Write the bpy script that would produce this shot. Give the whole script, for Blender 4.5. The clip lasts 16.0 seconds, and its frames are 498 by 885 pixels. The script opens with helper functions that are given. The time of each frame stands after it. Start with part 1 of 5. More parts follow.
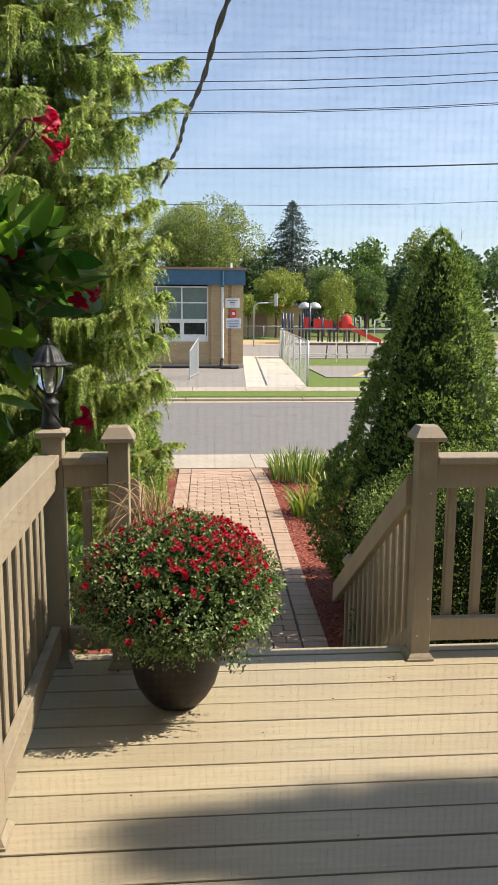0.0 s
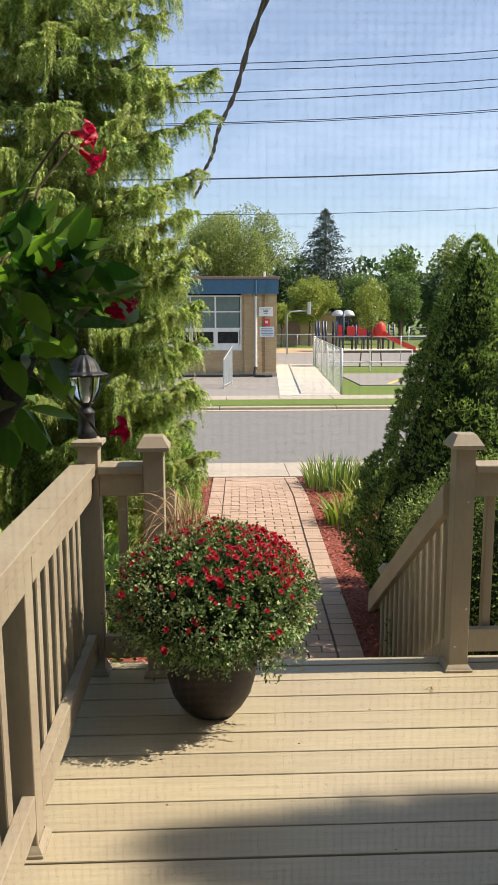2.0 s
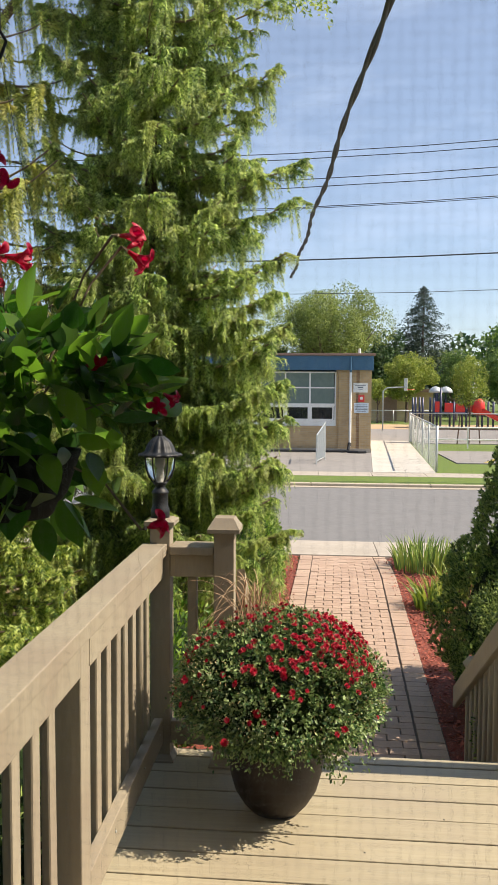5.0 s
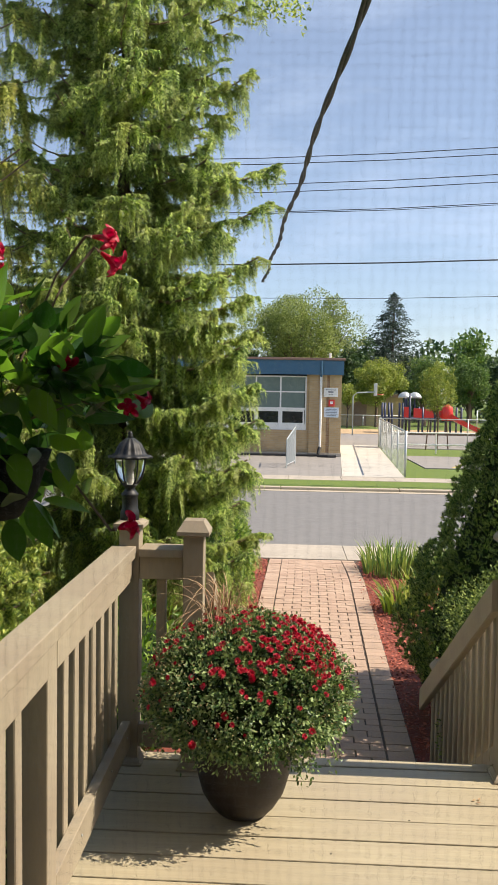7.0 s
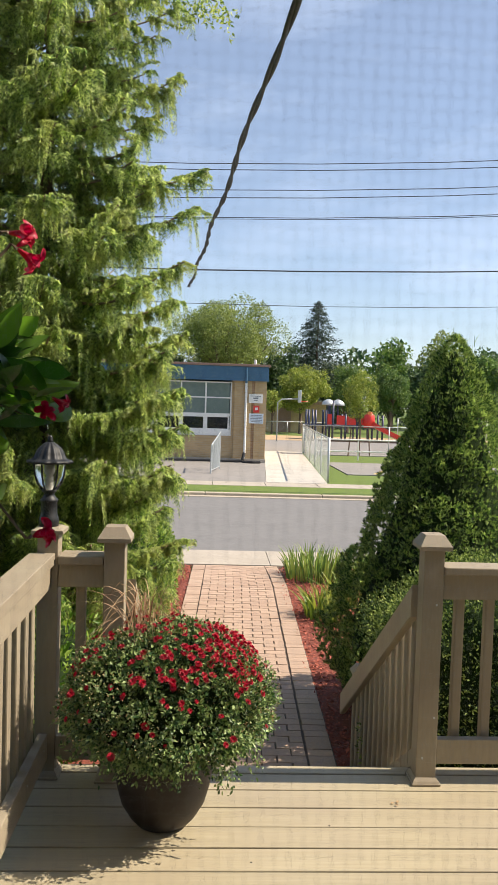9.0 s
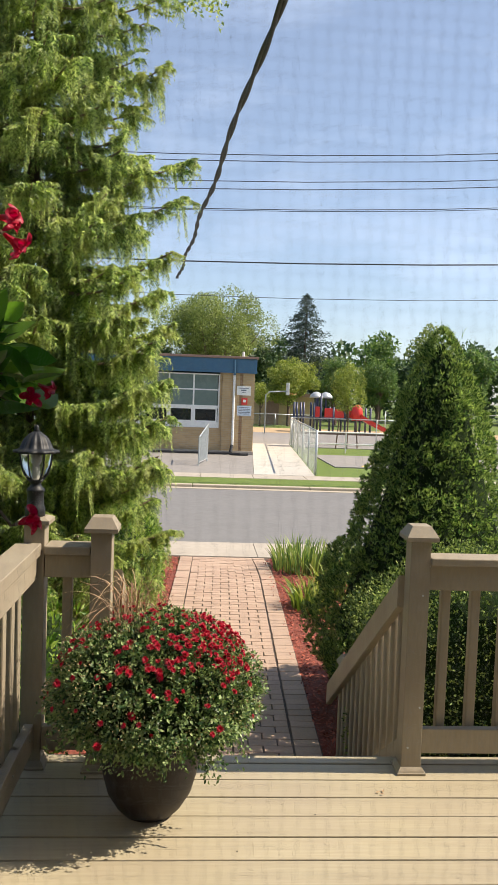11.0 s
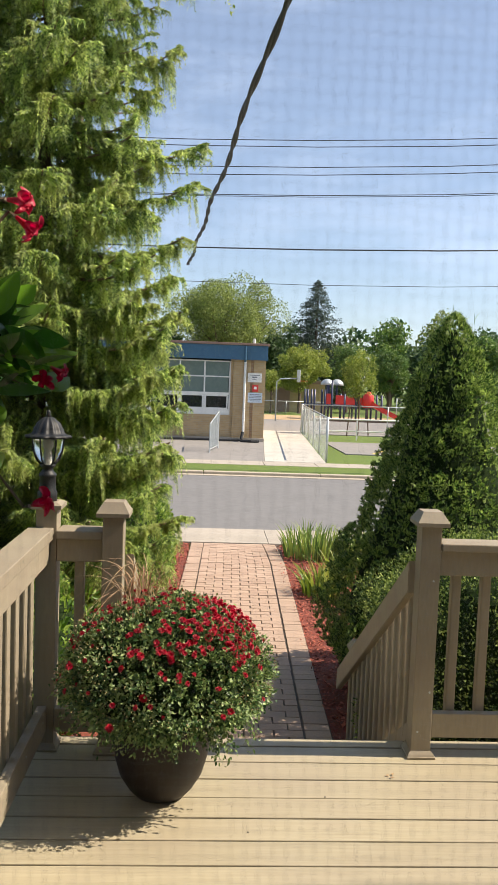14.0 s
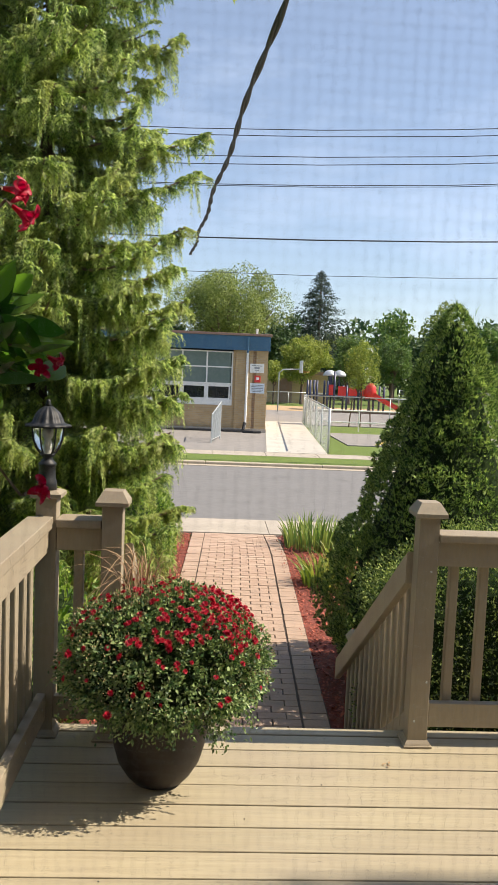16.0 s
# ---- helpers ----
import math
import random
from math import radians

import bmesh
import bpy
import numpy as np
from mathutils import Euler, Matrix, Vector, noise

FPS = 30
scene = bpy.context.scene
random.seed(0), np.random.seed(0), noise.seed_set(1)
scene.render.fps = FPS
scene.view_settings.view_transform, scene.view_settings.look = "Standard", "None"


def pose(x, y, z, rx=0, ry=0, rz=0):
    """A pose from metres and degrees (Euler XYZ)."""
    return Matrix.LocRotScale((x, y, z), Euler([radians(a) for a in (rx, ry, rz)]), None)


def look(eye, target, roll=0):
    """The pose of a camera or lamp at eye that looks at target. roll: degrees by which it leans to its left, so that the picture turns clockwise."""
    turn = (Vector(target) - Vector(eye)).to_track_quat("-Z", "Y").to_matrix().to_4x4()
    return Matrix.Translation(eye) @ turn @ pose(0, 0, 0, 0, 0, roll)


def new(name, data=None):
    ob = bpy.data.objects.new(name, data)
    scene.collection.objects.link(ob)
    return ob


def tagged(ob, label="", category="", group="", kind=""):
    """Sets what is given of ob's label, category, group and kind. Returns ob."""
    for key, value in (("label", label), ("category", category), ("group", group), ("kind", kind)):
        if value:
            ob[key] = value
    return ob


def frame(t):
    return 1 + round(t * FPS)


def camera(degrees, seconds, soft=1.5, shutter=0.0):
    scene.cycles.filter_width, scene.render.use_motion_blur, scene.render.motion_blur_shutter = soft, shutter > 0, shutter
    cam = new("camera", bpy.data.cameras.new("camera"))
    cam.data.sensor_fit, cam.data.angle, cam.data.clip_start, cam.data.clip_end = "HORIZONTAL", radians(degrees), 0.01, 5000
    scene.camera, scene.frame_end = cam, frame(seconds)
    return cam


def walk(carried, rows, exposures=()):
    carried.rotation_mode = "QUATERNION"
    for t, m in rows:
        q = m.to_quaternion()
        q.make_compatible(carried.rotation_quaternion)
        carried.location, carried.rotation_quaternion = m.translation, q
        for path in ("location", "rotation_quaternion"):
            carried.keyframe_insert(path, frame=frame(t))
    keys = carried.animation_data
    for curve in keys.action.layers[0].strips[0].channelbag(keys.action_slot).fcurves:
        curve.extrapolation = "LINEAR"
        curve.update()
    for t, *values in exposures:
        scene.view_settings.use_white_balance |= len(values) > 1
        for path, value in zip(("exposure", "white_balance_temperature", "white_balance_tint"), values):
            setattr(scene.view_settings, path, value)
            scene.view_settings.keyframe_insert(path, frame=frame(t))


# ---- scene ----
cam = camera(35.4, 16.0)
PATH = [
    (0, (0.014, -0.097, 1.615), (0.173, 1.868, 1.277), 0.4),
    (0.5, (0.011, -0.098, 1.615), (0.173, 1.867, 1.281), 0.4),
    (1, (0.011, -0.096, 1.613), (0.165, 1.871, 1.284), 0.3),
    (1.5, (0.014, -0.094, 1.613), (0.149, 1.875, 1.288), 0.3),
    (2, (0.01, -0.093, 1.616), (0.083, 1.88, 1.299), -0.2),
    (2.5, (0.101, -0.093, 1.634), (-0.057, 1.878, 1.332), -0.1),
    (3, (0.13, -0.082, 1.648), (-0.164, 1.877, 1.369), -0.3),
    (3.5, (0.116, -0.056, 1.647), (-0.154, 1.913, 1.424), -0.3),
    (4, (0.105, -0.049, 1.653), (-0.119, 1.931, 1.48), 0.0),
    (6.5, (0.114, -0.083, 1.652), (-0.013, 1.91, 1.534), 0.7),
    (7, (0.108, -0.071, 1.651), (0.013, 1.923, 1.531), 1.0),
    (7.5, (0.108, -0.068, 1.647), (0.059, 1.927, 1.529), 1.2),
    (8, (0.107, -0.06, 1.645), (0.111, 1.937, 1.531), 1.4),
    (8.5, (0.109, -0.051, 1.647), (0.165, 1.946, 1.54), 1.7),
    (9, (0.112, -0.049, 1.65), (0.209, 1.946, 1.549), 1.8),
    (9.5, (0.114, -0.045, 1.649), (0.24, 1.948, 1.549), 2.1),
    (12, (0.113, -0.044, 1.639), (0.242, 1.947, 1.503), 2.1),
    (12.5, (0.114, -0.042, 1.639), (0.236, 1.95, 1.498), 2.0),
    (13, (0.116, -0.047, 1.639), (0.23, 1.944, 1.495), 1.9),
    (13.5, (0.115, -0.051, 1.636), (0.223, 1.94, 1.487), 2.0),
    (14, (0.113, -0.05, 1.634), (0.215, 1.941, 1.481), 2.1),
    (14.5, (0.114, -0.057, 1.636), (0.213, 1.935, 1.479), 2.1),
    (15, (0.114, -0.057, 1.634), (0.211, 1.934, 1.471), 2.2),
    (15.5, (0.12, -0.062, 1.635), (0.217, 1.929, 1.465), 2.3),
    (16, (0.126, -0.059, 1.633), (0.223, 1.931, 1.456), 2.4),
]
EXPOSURES = [(0, 0.57, 6800, 12)]
walk(cam, [(t, look(eye, target, roll)) for t, eye, target, roll in PATH], EXPOSURES)

# ---- world and sun ----
SUN_AZ, SUN_EL = -1.5, 47.0      # degrees: from +x towards +y; above the horizon
world = bpy.data.worlds.new("sky")
scene.world = world
world.use_nodes = True
wn, wl = world.node_tree.nodes, world.node_tree.links
wn.clear()
w_out, w_bg, w_sky = wn.new("ShaderNodeOutputWorld"), wn.new("ShaderNodeBackground"), wn.new("ShaderNodeTexSky")
w_sky.sky_type, w_sky.sun_disc = "NISHITA", False
w_sky.sun_elevation, w_sky.sun_rotation = radians(SUN_EL), radians(90 - SUN_AZ)
w_sky.air_density, w_sky.dust_density, w_sky.ozone_density = 1.0, 0.6, 3.2
w_tc, w_map, w_noise, w_ramp, w_mix = (wn.new("ShaderNodeTexCoord"), wn.new("ShaderNodeMapping"), wn.new("ShaderNodeTexNoise"),
                                       wn.new("ShaderNodeValToRGB"), wn.new("ShaderNodeMixRGB"))
w_map.inputs["Scale"].default_value = (1.6, 2.2, 5.0)
w_map.inputs["Rotation"].default_value = (0.2, 0.35, 0.4)
w_noise.inputs["Scale"].default_value, w_noise.inputs["Detail"].default_value = 2.2, 9.0
w_noise.inputs["Roughness"].default_value = 0.62
w_ramp.color_ramp.elements[0].position, w_ramp.color_ramp.elements[1].position = 0.50, 0.95
w_ramp.color_ramp.elements[1].color = (0.55, 0.55, 0.55, 1)
w_ramp.color_ramp.elements[0].color = (0.17, 0.17, 0.17, 1)
w_mix.inputs["Color2"].default_value = (7.5, 8.7, 10.7, 1)
wl.new(w_tc.outputs["Generated"], w_map.inputs["Vector"])
wl.new(w_map.outputs["Vector"], w_noise.inputs["Vector"])
wl.new(w_noise.outputs["Fac"], w_ramp.inputs["Fac"])
wl.new(w_ramp.outputs["Color"], w_mix.inputs["Fac"])
wl.new(w_sky.outputs["Color"], w_mix.inputs["Color1"])
wl.new(w_mix.outputs["Color"], w_bg.inputs["Color"])
w_bg.inputs["Strength"].default_value = 0.100
wl.new(w_bg.outputs["Background"], w_out.inputs["Surface"])

sun = new("sun", bpy.data.lights.new("sun", "SUN"))
sun.data.energy, sun.data.angle, sun.data.color = 5.6, radians(0.55), (1.0, 0.90, 0.74)
_d = Vector((math.cos(radians(SUN_EL)) * math.cos(radians(SUN_AZ)), math.cos(radians(SUN_EL)) * math.sin(radians(SUN_AZ)), math.sin(radians(SUN_EL))))
sun.matrix_world = look(_d * 40, (0, 0, 0))


# ---- materials ----
def mat(name, c1, c2, scale=8.0, rough=0.7, bump=0.15, stretch=(1, 1, 1), rand="", rvar=0.0, metal=0.0, leaf=0.0, stain=None, spec=0.5):
    """Two colours mixed by grain, a second broad scale of staining, bump, and a shift of brightness piece by piece."""
    m = bpy.data.materials.new(name)
    m.use_nodes = True
    n, l = m.node_tree.nodes, m.node_tree.links
    b, out = n["Principled BSDF"], n["Material Output"]
    geo, mp = n.new("ShaderNodeNewGeometry"), n.new("ShaderNodeMapping")
    mp.inputs["Scale"].default_value = stretch
    l.new(geo.outputs["Position"], mp.inputs["Vector"])
    t1, t2 = n.new("ShaderNodeTexNoise"), n.new("ShaderNodeTexNoise")
    t1.inputs["Scale"].default_value, t1.inputs["Detail"].default_value, t1.inputs["Roughness"].default_value = scale, 7, 0.65
    t2.inputs["Scale"].default_value, t2.inputs["Detail"].default_value = scale * 0.13, 4
    l.new(mp.outputs["Vector"], t1.inputs["Vector"])
    l.new(geo.outputs["Position"], t2.inputs["Vector"])
    r1 = n.new("ShaderNodeValToRGB")
    r1.color_ramp.elements[0].position, r1.color_ramp.elements[1].position = 0.3, 0.7
    r1.color_ramp.elements[0].color, r1.color_ramp.elements[1].color = (*c1, 1), (*c2, 1)
    col = r1.outputs["Color"]
    if rand == "island":
        l.new(geo.outputs["Random Per Island"], r1.inputs["Fac"])
    else:
        l.new(t1.outputs["Fac"], r1.inputs["Fac"])
    if stain:
        r2, mx = n.new("ShaderNodeValToRGB"), n.new("ShaderNodeMixRGB")
        r2.color_ramp.elements[0].position, r2.color_ramp.elements[1].position = 0.42, 0.68
        r2.color_ramp.elements[0].color = (0, 0, 0, 1)
        mx.inputs["Color2"].default_value = (*stain, 1)
        l.new(t2.outputs["Fac"], r2.inputs["Fac"])
        mul = n.new("ShaderNodeMath")
        mul.operation = "MULTIPLY"
        mul.inputs[1].default_value = 0.6
        l.new(r2.outputs["Color"], mul.inputs[0])
        l.new(mul.outputs[0], mx.inputs["Fac"])
        l.new(col, mx.inputs["Color1"])
        col = mx.outputs["Color"]
    if rvar:
        hs, mr = n.new("ShaderNodeHueSaturation"), n.new("ShaderNodeMapRange")
        mr.inputs["To Min"].default_value, mr.inputs["To Max"].default_value = 1 - rvar, 1 + rvar
        if rand == "object":
            oi = n.new("ShaderNodeObjectInfo")
            l.new(oi.outputs["Random"], mr.inputs["Value"])
        else:
            l.new(t2.outputs["Fac"], mr.inputs["Value"])
        l.new(mr.outputs["Result"], hs.inputs["Value"])
        l.new(col, hs.inputs["Color"])
        col = hs.outputs["Color"]
    l.new(col, b.inputs["Base Color"])
    b.inputs["Roughness"].default_value, b.inputs["Metallic"].default_value = rough, metal
    b.inputs["Specular IOR Level"].default_value = spec
    if bump:
        bp = n.new("ShaderNodeBump")
        bp.inputs["Strength"].default_value, bp.inputs["Distance"].default_value = bump, 0.01
        l.new(t1.outputs["Fac"], bp.inputs["Height"])
        l.new(bp.outputs["Normal"], b.inputs["Normal"])
    if leaf:
        tr, mixs = n.new("ShaderNodeBsdfTranslucent"), n.new("ShaderNodeMixShader")
        bright = n.new("ShaderNodeHueSaturation")
        bright.inputs["Value"].default_value, bright.inputs["Saturation"].default_value = 1.6, 1.1
        l.new(col, bright.inputs["Color"])
        l.new(bright.outputs["Color"], tr.inputs["Color"])
        mixs.inputs["Fac"].default_value = leaf
        l.new(b.outputs["BSDF"], mixs.inputs[1])
        l.new(tr.outputs["BSDF"], mixs.inputs[2])
        l.new(mixs.outputs["Shader"], out.inputs["Surface"])
    return m


def glass_mat(name, tint=(0.9, 0.95, 0.95), rough=0.02):
    m = bpy.data.materials.new(name)
    m.use_nodes = True
    b = m.node_tree.nodes["Principled BSDF"]
    b.inputs["Base Color"].default_value = (*tint, 1)
    b.inputs["Transmission Weight"].default_value, b.inputs["Roughness"].default_value, b.inputs["IOR"].default_value = 1.0, rough, 1.45
    return m


def brick_mat(name, c1, c2, mortar, w=0.21, h=0.07, rot=(90, 0, 0)):
    m = mat(name, c1, c2, 30, 0.85, 0.0)
    n, l = m.node_tree.nodes, m.node_tree.links
    b = n["Principled BSDF"]
    geo, mp, bt = n.new("ShaderNodeNewGeometry"), n.new("ShaderNodeMapping"), n.new("ShaderNodeTexBrick")
    mp.vector_type = "TEXTURE"
    mp.inputs["Rotation"].default_value = [radians(a) for a in rot]
    l.new(geo.outputs["Position"], mp.inputs["Vector"])
    l.new(mp.outputs["Vector"], bt.inputs["Vector"])
    bt.inputs["Scale"].default_value = 1.0
    bt.inputs["Brick Width"].default_value, bt.inputs["Row Height"].default_value, bt.inputs["Mortar Size"].default_value = w, h, 0.006
    bt.inputs["Color1"].default_value, bt.inputs["Color2"].default_value, bt.inputs["Mortar"].default_value = (*c1, 1), (*c2, 1), (*mortar, 1)
    noise_node, mx = n.new("ShaderNodeTexNoise"), n.new("ShaderNodeMixRGB")
    noise_node.inputs["Scale"].default_value, noise_node.inputs["Detail"].default_value = 1.3, 6
    mx.blend_type = "MULTIPLY"
    mx.inputs["Fac"].default_value = 0.35
    l.new(geo.outputs["Position"], noise_node.inputs["Vector"])
    l.new(bt.outputs["Color"], mx.inputs["Color1"])
    l.new(noise_node.outputs["Fac"], mx.inputs["Color2"])
    l.new(mx.outputs["Color"], b.inputs["Base Color"])
    bp = n.new("ShaderNodeBump")
    bp.inputs["Strength"].default_value, bp.inputs["Distance"].default_value = 0.4, 0.008
    bp.invert = True
    l.new(bt.outputs["Fac"], bp.inputs["Height"])
    l.new(bp.outputs["Normal"], b.inputs["Normal"])
    return m


M_DECK = mat("deck_paint", (0.33, 0.285, 0.195), (0.40, 0.35, 0.245), 14, 0.50, 0.12, (0.25, 6, 6), "object", 0.05, stain=(0.32, 0.27, 0.2))
M_RAIL = mat("taupe_paint", (0.275, 0.237, 0.173), (0.335, 0.29, 0.213), 22, 0.55, 0.10, (3, 3, 0.6), "object", 0.04, stain=(0.25, 0.2, 0.15))
M_POT = mat("pot_brown", (0.016, 0.011, 0.0095), (0.024, 0.017, 0.014), 12, 0.5, 0.06, stain=(0.03, 0.022, 0.018), spec=0.3)
M_SOIL = mat("soil", (0.02, 0.014, 0.01), (0.05, 0.034, 0.022), 60, 0.95, 0.5)
M_LEAF_MUM = mat("mum_leaf", (0.032, 0.082, 0.020), (0.25, 0.34, 0.125), 40, 0.45, 0.0, rand="island", leaf=0.2)
M_PETAL = mat("mum_petal", (0.29, 0.006, 0.022), (0.52, 0.015, 0.046), 40, 0.5, 0.0, rand="island", leaf=0.25)
# near-black colour stands for the shade deep inside foliage
M_SHADE_CORE = mat("foliage_shade_core", (0.010, 0.020, 0.007), (0.022, 0.036, 0.012), 25, 0.95, 0.4, spec=0.05)
M_STRAW = mat("dry_grass", (0.26, 0.15, 0.09), (0.52, 0.37, 0.22), 40, 0.7, 0.0, rand="island", leaf=0.2)
M_MANDE = mat("vine_leaf", (0.028, 0.080, 0.014), (0.11, 0.21, 0.034), 30, 0.35, 0.0, rand="island", leaf=0.5)
M_MFLOWER = mat("vine_flower", (0.33, 0.004, 0.024), (0.50, 0.010, 0.055), 90, 0.5, 0.0, leaf=0.35)
M_BASKET = mat("basket_plastic", (0.008, 0.009, 0.008), (0.014, 0.014, 0.012), 20, 0.8, 0.05, spec=0.15)
M_BLACK = mat("black_metal", (0.012, 0.013, 0.015), (0.024, 0.026, 0.030), 30, 0.5, 0.08, spec=0.35)
M_GLASS = glass_mat("lamp_glass", (0.72, 0.74, 0.74), 0.12)
M_CREAM = mat("candle_white", (0.62, 0.60, 0.54), (0.72, 0.70, 0.64), 20, 0.6, 0.0)
M_WEEP = mat("weeping_leaf", (0.125, 0.195, 0.064), (0.48, 0.56, 0.215), 30, 0.5, 0.0, rand="island", leaf=0.6, stain=(0.34, 0.35, 0.125))
M_WEEP2 = mat("weeping_leaf_yellow", (0.17, 0.22, 0.06), (0.58, 0.60, 0.21), 30, 0.5, 0.0, rand="island", leaf=0.55, stain=(0.46, 0.41, 0.15))
M_WEEP3 = mat("weeping_leaf_bright", (0.10, 0.17, 0.035), (0.46, 0.52, 0.14), 30, 0.5, 0.0, rand="island", leaf=0.35)
M_BARK = mat("bark", (0.07, 0.048, 0.034), (0.16, 0.103, 0.08), 18, 0.9, 0.6, (4, 4, 0.8))
M_CEDAR = mat("cedar_leaf", (0.040, 0.090, 0.024), (0.32, 0.42, 0.125), 30, 0.6, 0.0, rand="island", leaf=0.34, spec=0.22)
M_HEDGE = mat("hedge_leaf", (0.04, 0.085, 0.022), (0.30, 0.38, 0.10), 30, 0.55, 0.0, rand="island", leaf=0.14, spec=0.25)
M_SHRUB = mat("shrub_leaf", (0.07, 0.15, 0.02), (0.27, 0.38, 0.07), 30, 0.45, 0.0, rand="island", leaf=0.3)
M_IRIS = mat("iris_leaf", (0.08, 0.15, 0.04), (0.27, 0.34, 0.09), 20, 0.45, 0.0, rand="island", leaf=0.3)
M_IRIS2 = mat("iris_leaf_yellowing", (0.12, 0.19, 0.032), (0.34, 0.37, 0.085), 20, 0.45, 0.0, rand="island", leaf=0.3)
M_PAVER = mat("clay_paver", (0.345, 0.240, 0.178), (0.43, 0.31, 0.235), 45, 0.85, 0.25, rand="object", rvar=0.05, stain=(0.36, 0.265, 0.205))
M_PAVER2 = mat("clay_paver_far", (0.365, 0.255, 0.19), (0.41, 0.295, 0.222), 45, 0.85, 0.2, rand="island")
M_JOINT = mat("joint_sand", (0.07, 0.055, 0.045), (0.12, 0.09, 0.07), 60, 0.95, 0.3)
M_MULCH = mat("red_mulch", (0.20, 0.045, 0.03), (0.46, 0.13, 0.085), 40, 0.9, 0.0, rand="island")
M_MULCHBED = mat("mulch_bed", (0.12, 0.03, 0.02), (0.26, 0.07, 0.045), 50, 0.95, 0.6)
M_CONC = mat("concrete", (0.35, 0.31, 0.26), (0.42, 0.375, 0.32), 12, 0.85, 0.15, stain=(0.32, 0.285, 0.24))
M_CONC2 = mat("concrete_light", (0.45, 0.42, 0.375), (0.54, 0.51, 0.455), 10, 0.85, 0.12, stain=(0.4, 0.375, 0.335))
M_CURB = mat("kerb_concrete", (0.36, 0.31, 0.24), (0.43, 0.375, 0.295), 12, 0.85, 0.12, stain=(0.38, 0.34, 0.27))
M_ROAD = mat("asphalt_worn", (0.150, 0.148, 0.150), (0.195, 0.192, 0.193), 55, 0.9, 0.25, stain=(0.14, 0.139, 0.141))
M_LOT = mat("asphalt_lot", (0.215, 0.20, 0.19), (0.27, 0.255, 0.24), 30, 0.9, 0.2, stain=(0.19, 0.18, 0.175))
M_GRASS = mat("lawn", (0.058, 0.105, 0.012), (0.13, 0.19, 0.024), 22, 0.9, 0.5, stain=(0.13, 0.17, 0.028))
M_EARTH = mat("yard_earth", (0.06, 0.07, 0.025), (0.12, 0.12, 0.05), 20, 0.95, 0.4, stain=(0.08, 0.10, 0.03))
M_CHIPS = mat("wood_chips", (0.36, 0.245, 0.14), (0.5, 0.36, 0.21), 30, 0.95, 0.3)
M_BRICK = brick_mat("buff_brick", (0.50, 0.345, 0.175), (0.58, 0.415, 0.225), (0.50, 0.42, 0.31))
M_BRICKRED = brick_mat("brown_brick", (0.34, 0.2, 0.103), (0.42, 0.26, 0.15), (0.40, 0.32, 0.24))
M_FASCIA = mat("blue_fascia", (0.035, 0.103, 0.20), (0.055, 0.15, 0.25), 6, 0.5, 0.03, stain=(0.05, 0.13, 0.2))
M_ROOFTRIM = mat("roof_trim", (0.22, 0.13, 0.10), (0.30, 0.19, 0.15), 10, 0.6, 0.05)
M_WHITE = mat("white_paint", (0.72, 0.72, 0.70), (0.80, 0.80, 0.78), 10, 0.45, 0.03)
M_BLIND = mat("window_blind_green", (0.14, 0.19, 0.175), (0.19, 0.245, 0.225), 6, 0.25, 0.0, stain=(0.12, 0.17, 0.16), spec=0.6)
M_DARKGLASS = mat("dark_window", (0.012, 0.015, 0.018), (0.03, 0.034, 0.036), 3, 0.08, 0.0, spec=0.8)
M_GALV = mat("galvanised", (0.42, 0.45, 0.46), (0.55, 0.58, 0.59), 20, 0.45, 0.05, metal=0.45)
M_WIRE = mat("wire_grey", (0.20, 0.22, 0.23), (0.28, 0.30, 0.31), 20, 0.6, 0.0, metal=0.2)
M_RED = mat("red_plastic", (0.55, 0.025, 0.02), (0.66, 0.04, 0.03), 8, 0.4, 0.02)
M_NAVY = mat("navy_metal", (0.025, 0.032, 0.075), (0.04, 0.05, 0.11), 8, 0.45, 0.02)
M_SIGNRED = mat("sign_red", (0.6, 0.035, 0.03), (0.66, 0.05, 0.045), 8, 0.5, 0.0)
M_SIGNBLUE = mat("sign_pale_blue", (0.56, 0.64, 0.74), (0.62, 0.70, 0.80), 8, 0.5, 0.0)
M_INK = mat("sign_ink", (0.12, 0.13, 0.16), (0.2, 0.21, 0.24), 8, 0.6, 0.0)
M_CABLE = mat("cable_black", (0.02, 0.022, 0.026), (0.035, 0.038, 0.044), 30, 0.55, 0.05)
M_TREE1 = mat("maple_leaf_light", (0.11, 0.155, 0.04), (0.27, 0.325, 0.09), 10, 0.6, 0.0, rand="island", leaf=0.3)
M_TREE2 = mat("leaf_dark", (0.022, 0.06, 0.02), (0.075, 0.13, 0.04), 10, 0.6, 0.0, rand="island", leaf=0.2)
M_TREE3 = mat("leaf_yellow_green", (0.13, 0.185, 0.03), (0.33, 0.37, 0.08), 10, 0.6, 0.0, rand="island", leaf=0.3)
M_TREE4 = mat("leaf_mid", (0.055, 0.12, 0.03), (0.16, 0.24, 0.06), 10, 0.6, 0.0, rand="island", leaf=0.3)
M_SPRUCE = mat("spruce_needle", (0.018, 0.04, 0.028), (0.05, 0.085, 0.05), 10, 0.6, 0.0, rand="island", leaf=0.1)
M_SIDING = mat("house_siding", (0.20, 0.165, 0.125), (0.26, 0.215, 0.165), 10, 0.7, 0.05)
M_TWIG = mat("twig", (0.16, 0.11, 0.075), (0.28, 0.21, 0.15), 30, 0.8, 0.2)
